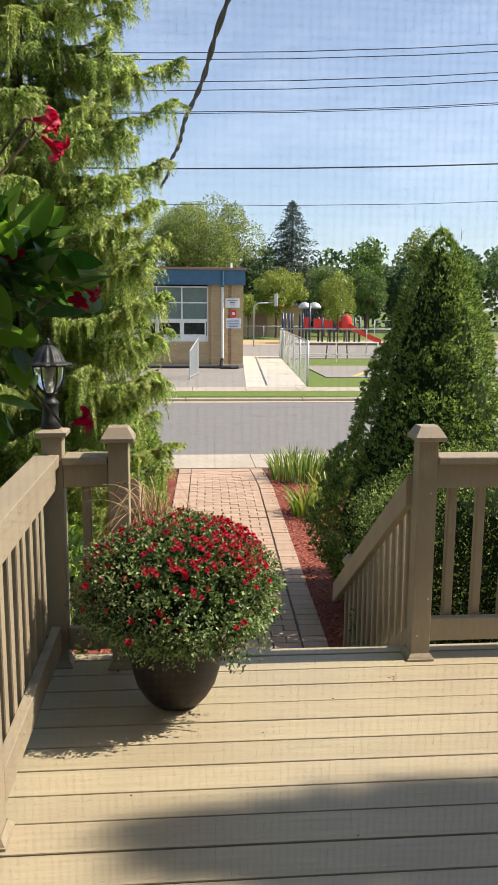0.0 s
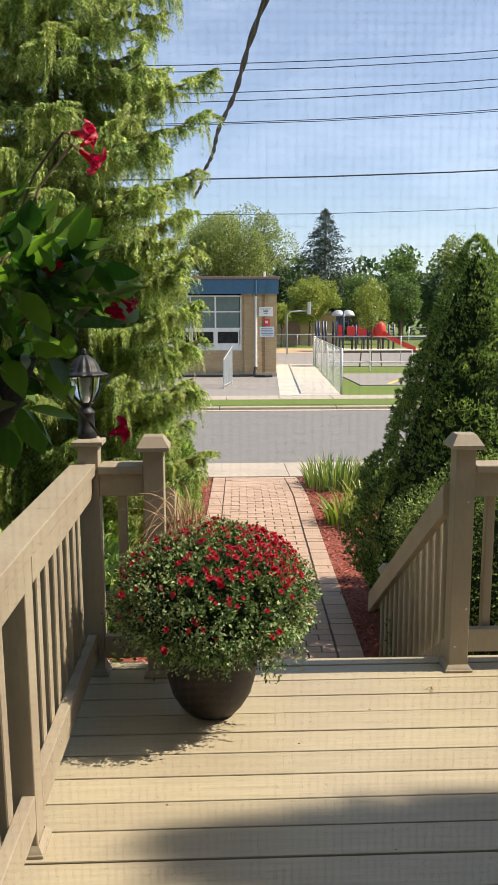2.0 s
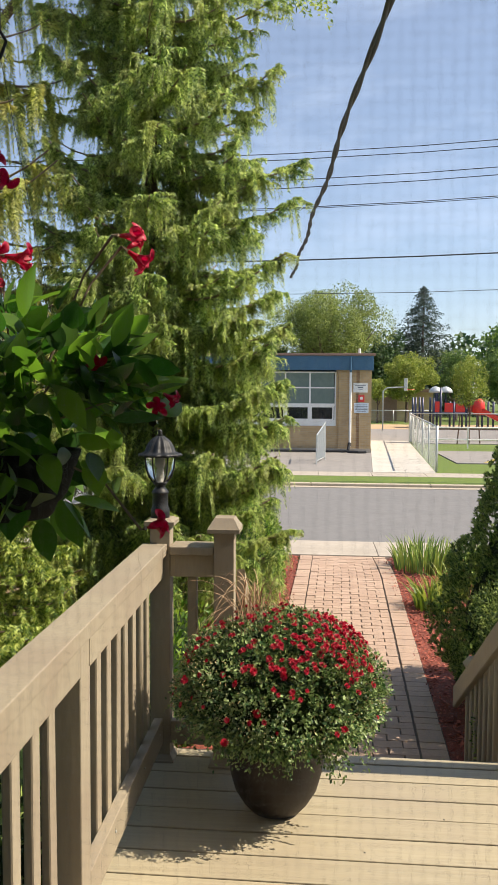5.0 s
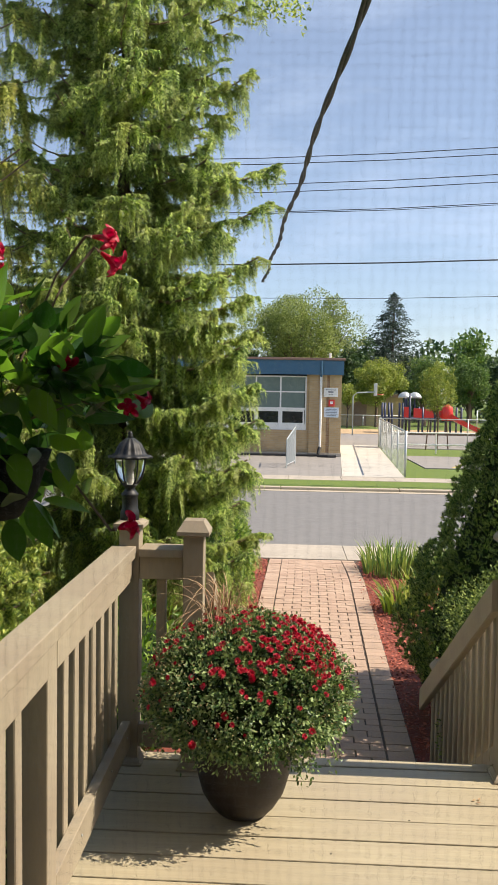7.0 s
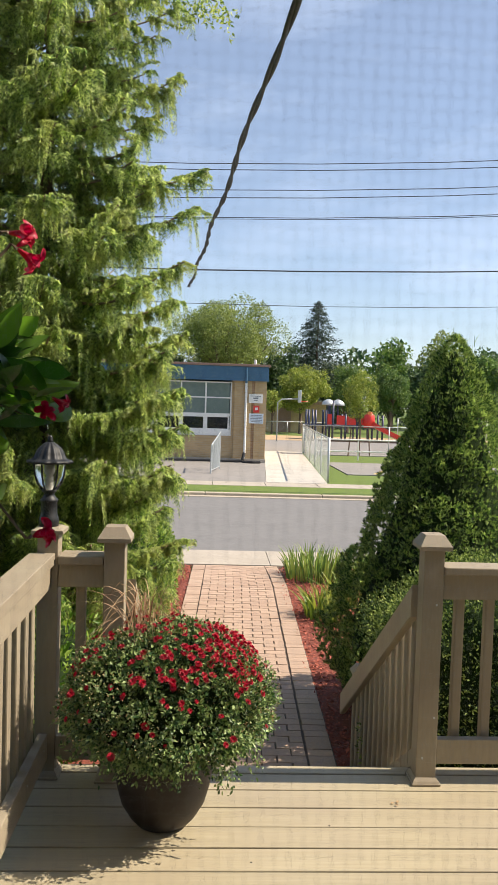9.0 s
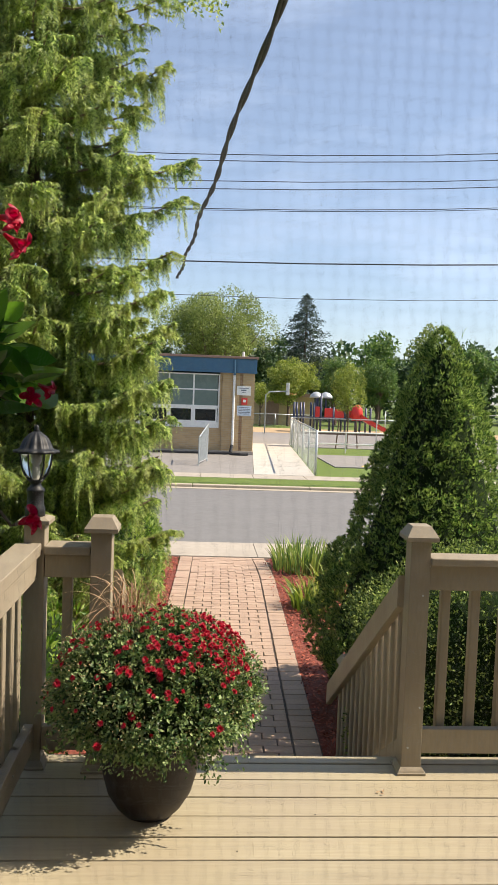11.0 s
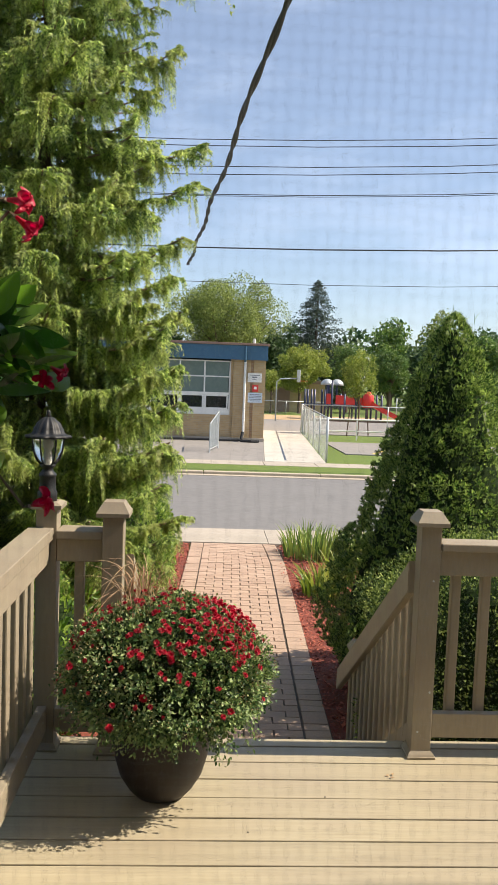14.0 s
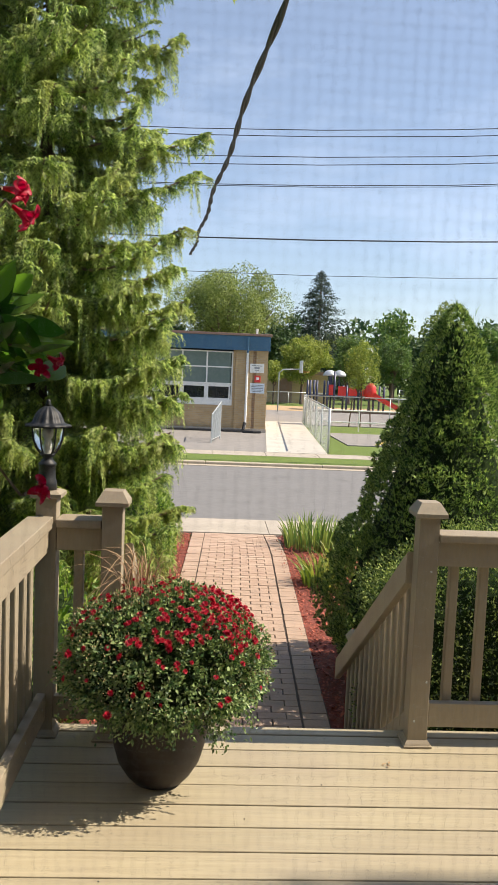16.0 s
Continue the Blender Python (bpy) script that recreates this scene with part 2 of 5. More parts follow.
M_YELLOW = mat("line_yellow", (0.55, 0.40, 0.08), (0.62, 0.46, 0.12), 20, 0.8, 0.0)

# ---- building helpers ----
ORIGIN = {}


def thing(name, at, label, category, group="", kind=""):
    ob = new(name)
    ob.empty_display_size = 0.1
    ob.location = at
    ORIGIN[ob.name] = Vector(at)
    return tagged(ob, label, category, group, kind)


def adopt(ob, parent):
    ob.parent = parent
    ob.matrix_parent_inverse = Matrix.Translation(-ORIGIN.get(parent.name, Vector((0, 0, 0))))


def mesh_of(name, bm, material):
    me = bpy.data.meshes.new(name)
    if isinstance(bm, tuple):
        v, f = bm
        me.from_pydata(np.asarray(v, dtype=float).tolist(), [], np.asarray(f).tolist() if not isinstance(f, list) else f)
        me.update()
    else:
        bmesh.ops.recalc_face_normals(bm, faces=bm.faces[:])
        bm.to_mesh(me)
        bm.free()
    me.materials.append(material)
    return me


def part(name, bm, material, parent=None, label="", smooth=False, kind="", category=""):
    """Links a bmesh, or (vertices, faces), in world coordinates, as one mesh object."""
    me = mesh_of(name, bm, material)
    if smooth:
        me.polygons.foreach_set("use_smooth", [True] * len(me.polygons))
    ob = new(name, me)
    if parent is not None:
        adopt(ob, parent)
    return tagged(ob, label, category, "", kind)


def piece(name, me, parent, m):
    ob = new(name, me)
    adopt(ob, parent)
    ob.matrix_basis = m
    return ob


def box(bm, x0, x1, y0, y1, z0, z1, bevel=0.0, m=None):
    vs = bmesh.ops.create_cube(bm, size=1.0)["verts"]
    for v in vs:
        v.co = Vector((x0 + (v.co.x + 0.5) * (x1 - x0), y0 + (v.co.y + 0.5) * (y1 - y0), z0 + (v.co.z + 0.5) * (z1 - z0)))
    if bevel:
        es = list({e for v in vs for e in v.link_edges})
        vs = list({v for f in bmesh.ops.bevel(bm, geom=es, offset=bevel, segments=2, affect="EDGES", profile=0.6)["faces"] for v in f.verts})
    if m is not None:
        bmesh.ops.transform(bm, matrix=m, verts=vs)
    return bm


def boxed(x0, x1, y0, y1, z0, z1, bevel=0.0, m=None):
    return box(bmesh.new(), x0, x1, y0, y1, z0, z1, bevel, m)


def lathe(profile, at, seg=32, flute=0.0, nflute=0):
    """A turned shape: profile rows of (radius, height)."""
    v, f = [], []
    for r, z in profile:
        for i in range(seg):
            a = 2 * math.pi * i / seg
            rr = r * (1 + flute * math.cos(nflute * a)) if nflute else r
            v.append((at[0] + rr * math.cos(a), at[1] + rr * math.sin(a), at[2] + z))
    for j in range(len(profile) - 1):
        for i in range(seg):
            k = (i + 1) % seg
            f.append((j * seg + i, j * seg + k, (j + 1) * seg + k, (j + 1) * seg + i))
    f.append(tuple(range(seg - 1, -1, -1)))
    f.append(tuple((len(profile) - 1) * seg + i for i in range(seg)))
    return v, f


def tube(points, radii, seg=8):
    """A round bar along points."""
    pts = [Vector(p) for p in points]
    if not hasattr(radii, "__len__"):
        radii = [radii] * len(pts)
    v, f = [], []
    side = None
    for i, p in enumerate(pts):
        d = (pts[min(i + 1, len(pts) - 1)] - pts[max(i - 1, 0)]).normalized()
        if side is None:
            side = d.orthogonal().normalized()
        side = (side - d * side.dot(d)).normalized()
        up = d.cross(side)
        for k in range(seg):
            a = 2 * math.pi * k / seg
            v.append(tuple(p + (side * math.cos(a) + up * math.sin(a)) * radii[i]))
    for i in range(len(pts) - 1):
        for k in range(seg):
            j = (k + 1) % seg
            f.append((i * seg + k, i * seg + j, (i + 1) * seg + j, (i + 1) * seg + k))
    f.append(tuple(range(seg - 1, -1, -1)))
    f.append(tuple((len(pts) - 1) * seg + k for k in range(seg)))
    return v, f


def merge(*items):
    v, f = [], []
    for a, b in items:
        k = len(v)
        v += [tuple(p) for p in a]
        f += [tuple(i + k for i in q) for q in b]
    return v, f


def unit(a):
    return a / np.maximum(np.linalg.norm(a, axis=-1, keepdims=True), 1e-9)


def leaves(at, along, normal, length, width, fold=0.15):
    """Folded rhombic leaves, two triangles' worth of quad each: arrays of places, directions and normals."""
    at, along = np.asarray(at, float), unit(np.asarray(along, float))
    side = unit(np.cross(along, normal))
    nrm = np.cross(side, along)
    length, width = np.broadcast_to(length, len(at))[:, None], np.broadcast_to(width, len(at))[:, None]
    a = at
    b = at + along * length * 0.45 + side * width * 0.5 + nrm * width * fold
    c = at + along * length
    d = at + along * length * 0.45 - side * width * 0.5 + nrm * width * fold
    v = np.stack([a, b, c, d], 1).reshape(-1, 3)
    f = np.arange(len(at) * 4).reshape(-1, 4)
    return v, f


def needles(at, along, normal, length, width):
    """Slim pointed leaves of one triangle each."""
    at, along = np.asarray(at, float), unit(np.asarray(along, float))
    side = unit(np.cross(along, normal))
    length, width = np.asarray(length)[:, None], np.asarray(width)[:, None]
    v = np.stack([at + side * width * 0.5, at - side * width * 0.5, at + along * length], 1).reshape(-1, 3)
    return v, np.arange(len(at) * 3).reshape(-1, 3)


def broad_leaves(at, along, normal, length, width, fold=0.12, curl=0.12):
    """Oval pointed leaves, folded along the midrib and curling down to the tip."""
    at, along = np.asarray(at, float), unit(np.asarray(along, float))
    side = unit(np.cross(along, normal))
    up = np.cross(side, along)
    length, width = np.asarray(length)[:, None], np.asarray(width)[:, None]
    rows = ((0.0, 0.10), (0.10, 0.55), (0.24, 0.88), (0.42, 1.0), (0.60, 0.90), (0.76, 0.62), (0.89, 0.28), (1.0, 0.0))
    v = []
    for s, w in rows:
        mid = at + along * length * s - up * length * curl * s * s
        v += [mid + side * width * 0.5 * w + up * width * fold * w, mid, mid - side * width * 0.5 * w + up * width * fold * w]
    k = 3 * len(rows)
    one = [(3 * i + a, 3 * i + a + 1, 3 * i + a + 4, 3 * i + a + 3) for i in range(len(rows) - 1) for a in (0, 1)]
    return np.stack(v, 1).reshape(-1, 3), (np.array(one)[None] + (np.arange(len(at)) * k)[:, None, None]).reshape(-1, 4)


def stack(*items):
    vs, fs, k = [], [], 0
    for v, f in items:
        vs.append(v)
        fs.append(f + k)
        k += len(v)
    return np.concatenate(vs), np.concatenate(fs)


def blades(base, lean, height, width, rng, droop=0.5, seg=4):
    """Grass-like blades: base Nx3, lean Nx2, arching outwards."""
    n = len(base)
    side = unit(np.stack([-lean[:, 1], lean[:, 0], np.zeros(n)], 1) + rng.normal(0, 0.3, (n, 3)) * [1, 1, 0] + 1e-6)
    rows = []
    for i in range(seg + 1):
        t = i / seg
        p = base + np.concatenate([lean * t ** 1.8, np.zeros((n, 1))], 1)
        p[:, 2] += height * (t - droop * t ** 2.6)
        w = width * (1 - t ** 2.2) * 0.5 + 0.0006
        rows.append(p + side * w[:, None] if hasattr(w, "__len__") else p + side * w)
        rows.append(p - side * w[:, None] if hasattr(w, "__len__") else p - side * w)
    v = np.stack(rows, 1).reshape(-1, 3)
    k = 2 * (seg + 1)
    q = np.array([[2 * i, 2 * i + 1, 2 * i + 3, 2 * i + 2] for i in range(seg)])
    f = (np.arange(n)[:, None, None] * k + q[None]).reshape(-1, 4)
    return v, f

# ---- ground, road, pavements ----
G0, G1 = -0.80, -0.66            # the yard's earth, the land across the road


def strip_ground():
    rows = [(-40, G0), (11.4, G0), (12.5, -0.86), (19.75, -0.86), (19.8, G1 - 0.02), (60, G1 - 0.02), (300, G1), (2500, G1)]
    xs = [-1500, -200, -40, -12, 0, 12, 40, 200, 1500]
    v = [(x, y, z) for y, z in rows for x in xs]
    w = len(xs)
    f = [(j * w + i, j * w + i + 1, (j + 1) * w + i + 1, (j + 1) * w + i) for j in range(len(rows) - 1) for i in range(w - 1)]
    return v, f


part("ground", strip_ground(), M_GRASS, None, "grassy ground reaching to the horizon", kind="structure")
def road_mesh():
    bm = boxed(-120, 120, 12.56, 19.72, -0.95, -0.80)
    for v in bm.verts:
        if v.co.z > -0.9 and v.co.y > 15:
            v.co.z = -0.725
    return bm


part("road", road_mesh(), M_ROAD, None, "worn grey asphalt street", kind="structure")
nearwalk = thing("pavement", (0, 12, -0.76), "pale concrete pavement slabs along the near side of the street", "pavement", kind="structure")
for i in range(-9, 10):
    part("slab", boxed(0.3 + i * 1.5 - 0.747, 0.3 + i * 1.5 + 0.747, 11.46, 12.56, -0.92, -0.757, 0.008), M_CONC, nearwalk)
kerb = thing("kerb", (0, 19.8, -0.86), "pale concrete kerb along the far side of the street", "kerb", kind="structure")
for i in range(-8, 12):
    part("kerb_stone", boxed(i * 3.0, i * 3.0 + 2.985, 19.70, 19.93, -0.9, G1 + 0.01, 0.02), M_CURB, kerb)
part("gutter", boxed(-60, 60, 19.42, 19.70, -0.9, -0.718), M_CURB, None, "pale concrete gutter strip", kind="structure")
part("grass_verge", boxed(-60, 60, 19.93, 21.5, -0.8, G1 + 0.012), M_GRASS, None, "mown green grass verge", kind="structure")
farwalk = thing("pavement", (0, 22, G1), "pale concrete pavement slabs along the far side of the street", "pavement", kind="structure")
for i in range(-8, 14):
    part("slab", boxed(i * 1.5 + 0.19, i * 1.5 + 1.678, 21.5, 22.55, -0.8, G1 + 0.02, 0.008), M_CONC, farwalk)
# the school's forecourt and the slanting walkway beside the fence
SL = 0.0627                      # the walkway's slant


def slant_quad(xa, xb, y0, y1, z, z0=-0.8):
    bm = bmesh.new()
    vs = [bm.verts.new(p) for zz in (z0, z) for p in ((xa + SL * (y0 - 23), y0, zz), (xb + SL * (y0 - 23), y0, zz), (xb + SL * (y1 - 23), y1, zz), (xa + SL * (y1 - 23), y1, zz))]
    for f in ((4, 5, 6, 7), (3, 2, 1, 0), (0, 1, 5, 4), (1, 2, 6, 5), (2, 3, 7, 6), (3, 0, 4, 7)):
        bm.faces.new([vs[i] for i in f])
    return bm


part("forecourt", slant_quad(-31, 1.772, 22.56, 31.2, G1 + 0.016), M_LOT, None, "grey asphalt forecourt in front of the school", kind="structure")
walkway = thing("walkway", (2.7, 30, G1), "pale concrete walkway slabs leading to the school yard", "walkway", kind="structure")
for i in range(10):
    for a, b in ((1.78, 2.7085), (2.7105, 3.58)):
        part("slab", slant_quad(a, b, 22.56 + i * 1.5, 22.56 + i * 1.5 + 1.488, G1 + 0.024), M_CONC2, walkway)
part("school_yard", boxed(-30, 70, 37.6, 49.6, -0.8, G1 + 0.012), M_LOT, None, "grey asphalt school yard", kind="structure")
part("parking_lane", boxed(4.75, 60, 26.0, 31.4, -0.8, G1 + 0.012), M_LOT, None, "grey asphalt lane between lawns", kind="structure")
part("lane_marking", boxed(-0.07, 0.07, 0, 2.2, -0.66, G1 + 0.018, 0, Matrix.Translation((5.75, 26.3, 0)) @ Matrix.Rotation(-0.42, 4, "Z")), M_YELLOW, None, "faded yellow painted line", kind="structure")
part("parking_lot", boxed(4.9, 60, 36.1, 37.6, -0.8, G1 + 0.008), M_LOT, None, "grey asphalt parking area behind the lawn", kind="structure")
part("playground_surface", boxed(3.0, 30, 49.6, 57, -0.8, G1 + 0.02), M_CHIPS, None, "tan wood chip playground surface", kind="structure")
part("play_border", boxed(6.0, 16, 49.45, 49.6, -0.8, G1 + 0.16), M_BARK, None, "dark timber playground border", kind="structure")

# ---- garden beds and brick path ----
part("mulch_bed_left", boxed(-1.2, -0.14, 4.6, 11.44, -0.82, -0.775), M_MULCHBED, None, "red wood mulch bed", kind="structure")
part("mulch_bed_right", boxed(0.95, 3.4, 3.6, 11.44, -0.82, -0.775), M_MULCHBED, None, "red wood mulch bed", kind="structure")
rng = np.random.default_rng(3)


def chips(n, x0, x1, y0, y1, z):
    at = np.stack([rng.uniform(x0, x1, n), rng.uniform(y0, y1, n), z + rng.uniform(0, 0.012, n)], 1)
    al = rng.normal(0, 1, (n, 3)) * [1, 1, 0.25]
    nr = np.array([0, 0, 1.0]) + rng.normal(0, 0.35, (n, 3))
    return leaves(at, al, nr, rng.uniform(0.025, 0.06, n), rng.uniform(0.010, 0.022, n), 0.1)


part("mulch_chips_left", chips(4200, -0.6, -0.12, 5.0, 11.4, -0.775), M_MULCH, None, "red wood mulch chips", kind="stuff", category="mulch")
part("mulch_chips_right", chips(11000, 1.03, 2.2, 4.6, 11.4, -0.775), M_MULCH, None, "red wood mulch chips", kind="stuff", category="mulch")

PX0, PSL = -0.108, 0.0304          # the path's skew: field's left edge at y = 5, drift per metre


def path_x(y):
    return PX0 + PSL * (y - 5.0)


path = thing("brick_path", (0.5, 8, -0.78), "salmon clay brick garden path with soldier borders", "path", kind="structure")
bmj = boxed(-0.298, 1.022, 4.5, 11.458, -0.83, -0.7685)
for v in bmj.verts:
    v.co.x += PSL * (v.co.y - 5.0)
part("joint_bed", bmj, M_JOINT, path)

# ---- deck ----
DW = 0.145
deck = thing("deck_floor", (1.2, 1.5, 0), "tan painted wooden deck boards running crosswise", "deck", kind="structure")


def board_mesh(name, lx, ly, lz, bev, material):
    return mesh_of(name, boxed(0, lx, 0, ly, -lz, 0, bev), material)


me_board = board_mesh("board", 4.6, DW - 0.007, 0.028, 0.004, M_DECK)
for i in range(24):
    piece("board", me_board, deck, pose(-0.76, 3.2 - i * DW + 0.0035, rng.uniform(-0.0012, 0.0012)))
piece("board", me_board, deck, pose(-0.76, 3.2 + 0.0035, 0))
me_nose = board_mesh("nosing_board", 4.6, 0.072, 0.034, 0.006, M_DECK)
piece("nosing_board", me_nose, deck, pose(-0.76, 3.352, 0.001))
part("fascia", boxed(-0.72, 3.8, 3.36, 3.395, -0.26, -0.036, 0.003), M_RAIL, deck)
part("underdeck_skirt", boxed(-0.70, 3.8, 3.30, 3.33, -0.8, -0.036), M_RAIL, None, "taupe painted skirt boards beneath the deck", kind="structure")
part("deck_frame", boxed(-0.70, 3.8, -0.4, 3.28, -0.22, -0.034), M_RAIL, None, "timber frame beneath the deck", kind="structure")
part("deck_side_skirt", boxed(-0.735, -0.71, -0.4, 3.30, -0.8, -0.036), M_RAIL, None, "taupe painted skirt boards at the deck's side", kind="structure")

# stairs down to the path
stairs = thing("stairs", (0.4, 4.0, -0.78), "tan painted wooden steps from the deck to the path", "stairs", kind="structure")
for i in range(4):
    y0 = 3.40 + i * 0.28
    z1 = -0.152 * (i + 1)
    part("tread", boxed(-0.2, 1.0, y0, y0 + 0.30, z1 - 0.036, z1, 0.005), M_DECK, stairs)
    part("riser", boxed(-0.2, 1.0, y0 + 0.255, y0 + 0.275, max(z1 - 0.15, -0.78), z1 - 0.038, 0.0), M_RAIL, stairs)
for x in (-0.235, 1.0):
    bm = bmesh.new()
    vs = [bm.verts.new((xx, y, z)) for xx in (x, x + 0.035) for y, z in ((3.40, -0.04), (3.40, -0.40), (4.1, -0.78), (4.66, -0.78), (4.66, -0.64))]
    bm.faces.new(vs[:5])
    bm.faces.new(vs[5:][::-1])
    for i in range(5):
        j = (i + 1) % 5
        bm.faces.new([vs[i], vs[5 + i], vs[5 + j], vs[j]])
    part("stringer", bm, M_RAIL, stairs)


# ---- deck railings ----
def cap_mesh(x, y, z, w=0.070, h=0.052):
    """A pyramid post cap with a straight rim."""
    bm = bmesh.new()
    rows = ((w - 0.012, z - 0.014), (w, z - 0.010), (w, z + 0.006), (0.042, z + h), (0.0, z + h + 0.001))
    ring = []
    for r, zz in rows[:-1]:
        ring.append([bm.verts.new((x + sx * r, y + sy * r, zz)) for sx, sy in ((-1, -1), (1, -1), (1, 1), (-1, 1))])
    for a, b in zip(ring, ring[1:]):
        for i in range(4):
            bm.faces.new([a[i], a[(i + 1) % 4], b[(i + 1) % 4], b[i]])
    bm.faces.new(ring[-1])
    bm.faces.new(ring[0][::-1])
    return bm


def post(parent, x, y, top, cap=True, base=0.0, trim=True, w=0.0445):
    p = part("post", boxed(x - w, x + w, y - w, y + w, base, top, 0.004), M_RAIL, parent)
    if trim:
        bm = boxed(x - 0.064, x + 0.064, y - 0.064, y + 0.064, base + 0.0015, base + 0.012, 0.003)
        bm2 = bm
        ring = []
        for r, zz in ((0.060, base + 0.012), (0.056, base + 0.02), (0.0462, base + 0.034)):
            ring.append([bm2.verts.new((x + sx * r, y + sy * r, zz)) for sx, sy in ((-1, -1), (1, -1), (1, 1), (-1, 1))])
        for a, b in zip(ring, ring[1:]):
            for i in range(4):
                bm2.faces.new([a[i], a[(i + 1) % 4], b[(i + 1) % 4], b[i]])
        part("base_trim", bm2, M_RAIL, p)
    if cap:
        part("post_cap", cap_mesh(x, y, top), M_RAIL, p)
    return p


RT = 0.985                        # top of the handrail
left_rail = thing("deck_railing", (-0.6, 1.6, 0), "taupe painted wooden deck railing beside the conifers", "railing", "deck railings")
LX = -0.60                        # middle of the left railing
post(left_rail, LX, 2.12, 0.945, cap=False)
lamp_post = post(left_rail, LX + 0.03, 3.33, 1.075, cap=False)
part("post_cap", cap_mesh(LX + 0.03, 3.33, 1.077, 0.066, 0.018), M_RAIL, lamp_post)
post(left_rail, -0.283, 3.30, 1.055)
part("handrail", boxed(LX - 0.046, LX + 0.062, -0.35, 3.285, RT - 0.050, RT, 0.004), M_RAIL, left_rail)
part("upper_rail", boxed(LX + 0.008, LX + 0.046, -0.35, 2.074, RT - 0.152, RT - 0.052, 0.004), M_RAIL, left_rail)
part("upper_rail", boxed(LX + 0.008, LX + 0.046, 2.166, 3.284, RT - 0.152, RT - 0.052, 0.004), M_RAIL, left_rail)
part("lower_rail", boxed(LX + 0.004, LX + 0.044, -0.35, 2.074, 0.085, 0.20, 0.004), M_RAIL, left_rail)
part("lower_rail", boxed(LX + 0.004, LX + 0.044, 2.166, 3.284, 0.085, 0.20, 0.004), M_RAIL, left_rail)
me_bal = mesh_of("baluster", boxed(-0.021, 0.021, -0.021, 0.021, 0.0, 0.76, 0.007), M_RAIL)
me_bal_side = mesh_of("baluster", boxed(-0.014, 0.014, -0.026, 0.026, 0.0, 0.76, 0.006), M_RAIL)
for y in [2.28 + 0.1275 * i for i in range(8)] + [1.96 - 0.133 * i for i in range(17)]:
    piece("baluster", me_bal_side, left_rail, pose(LX - 0.010, y, 0.15, rng.uniform(-0.3, 0.3), rng.uniform(-0.3, 0.3), 0))
part("handrail", boxed(-0.523, -0.33, 3.262, 3.402, RT - 0.045, RT - 0.008, 0.005), M_RAIL, left_rail)
part("upper_rail", boxed(-0.523, -0.33, 3.282, 3.32, RT - 0.145, RT - 0.046, 0.004), M_RAIL, left_rail)
part("lower_rail", boxed(-0.523, -0.33, 3.282, 3.32, 0.085, 0.19, 0.004), M_RAIL, left_rail)
piece("baluster", me_bal, left_rail, pose(-0.43, 3.325, 0.15))

right_rail = thing("deck_railing", (1.8, 3.3, 0), "taupe painted wooden deck railing in front of the hedge", "railing", "deck railings")
RX, RY = 1.094, 3.30
rp = post(right_rail, RX, RY, 1.052)
part("handrail", boxed(RX + 0.046, 3.6, RY - 0.058, RY + 0.075, RT - 0.052, RT - 0.018, 0.005), M_RAIL, right_rail)
part("upper_rail", boxed(RX + 0.046, 3.6, RY - 0.030, RY + 0.008, RT - 0.164, RT - 0.053, 0.004), M_RAIL, right_rail)
part("lower_rail", boxed(RX + 0.046, 3.6, RY - 0.036, RY + 0.004, 0.09, 0.20, 0.004), M_RAIL, right_rail)
for i in range(17):
    piece("baluster", me_bal, right_rail, pose(1.232 + 0.135 * i, RY + 0.026, 0.15, rng.uniform(-0.3, 0.3), 0, 0))
post(right_rail, 3.5, RY, 1.065)


def stair_railing(x, side, label):
    """A sloping railing that drops from the deck post to a short newel; side: +1 where the newel stands at larger x."""
    r = thing("stair_railing", (x, 4.1, -0.75), label, "railing", "stair railings")
    y0, z0, y1, z1 = 3.345, 0.868, 5.04, -0.265
    k = (z1 - z0) / (y1 - y0)

    def sheared(xa, xb, ya, yb, up, down):
        bm = bmesh.new()
        vs = [bm.verts.new((xx, y, z0 + k * (y - y0) + d)) for xx in (xa, xb) for y, d in ((ya, up), (yb, up), (yb, down), (ya, down))]
        bm.faces.new(vs[:4])
        bm.faces.new(vs[4:][::-1])
        for i in range(4):
            j = (i + 1) % 4
            bm.faces.new([vs[i], vs[4 + i], vs[4 + j], vs[j]])
        bmesh.ops.bevel(bm, geom=bm.edges[:], offset=0.004, segments=2, affect="EDGES")
        return bm
    part("handrail", sheared(x - 0.012 - 0.02 * side, x + 0.026 - 0.02 * side, y0, y1, 0.0, -0.145), M_RAIL, r)
    part("bottom_rail", sheared(x + 0.0, x + 0.036, y0, y1 - 0.15, -0.74, -0.83), M_RAIL, r)
    for i in range(12):
        y = y0 + 0.08 + 0.122 * i
        zt = z0 + k * (y - y0)
        part("baluster", boxed(x - 0.002 + 0.0 * side, x + 0.034, y - 0.018, y + 0.018, zt - 0.80, zt - 0.06, 0.011), M_RAIL, r, smooth=True)
    nx = x + side * 0.075
    n = part("newel_post", boxed(nx - 0.0445, nx + 0.0445, 4.80, 4.889, -0.80, -0.06, 0.004), M_RAIL, r)
    part("post_cap", cap_mesh(nx, 4.8445, -0.06), M_RAIL, n)
    return r


stair_railing(1.055, 1, "taupe painted sloping stair railing with narrow balusters")
stair_railing(-0.245, -1, "taupe painted sloping stair railing behind the flower pot")

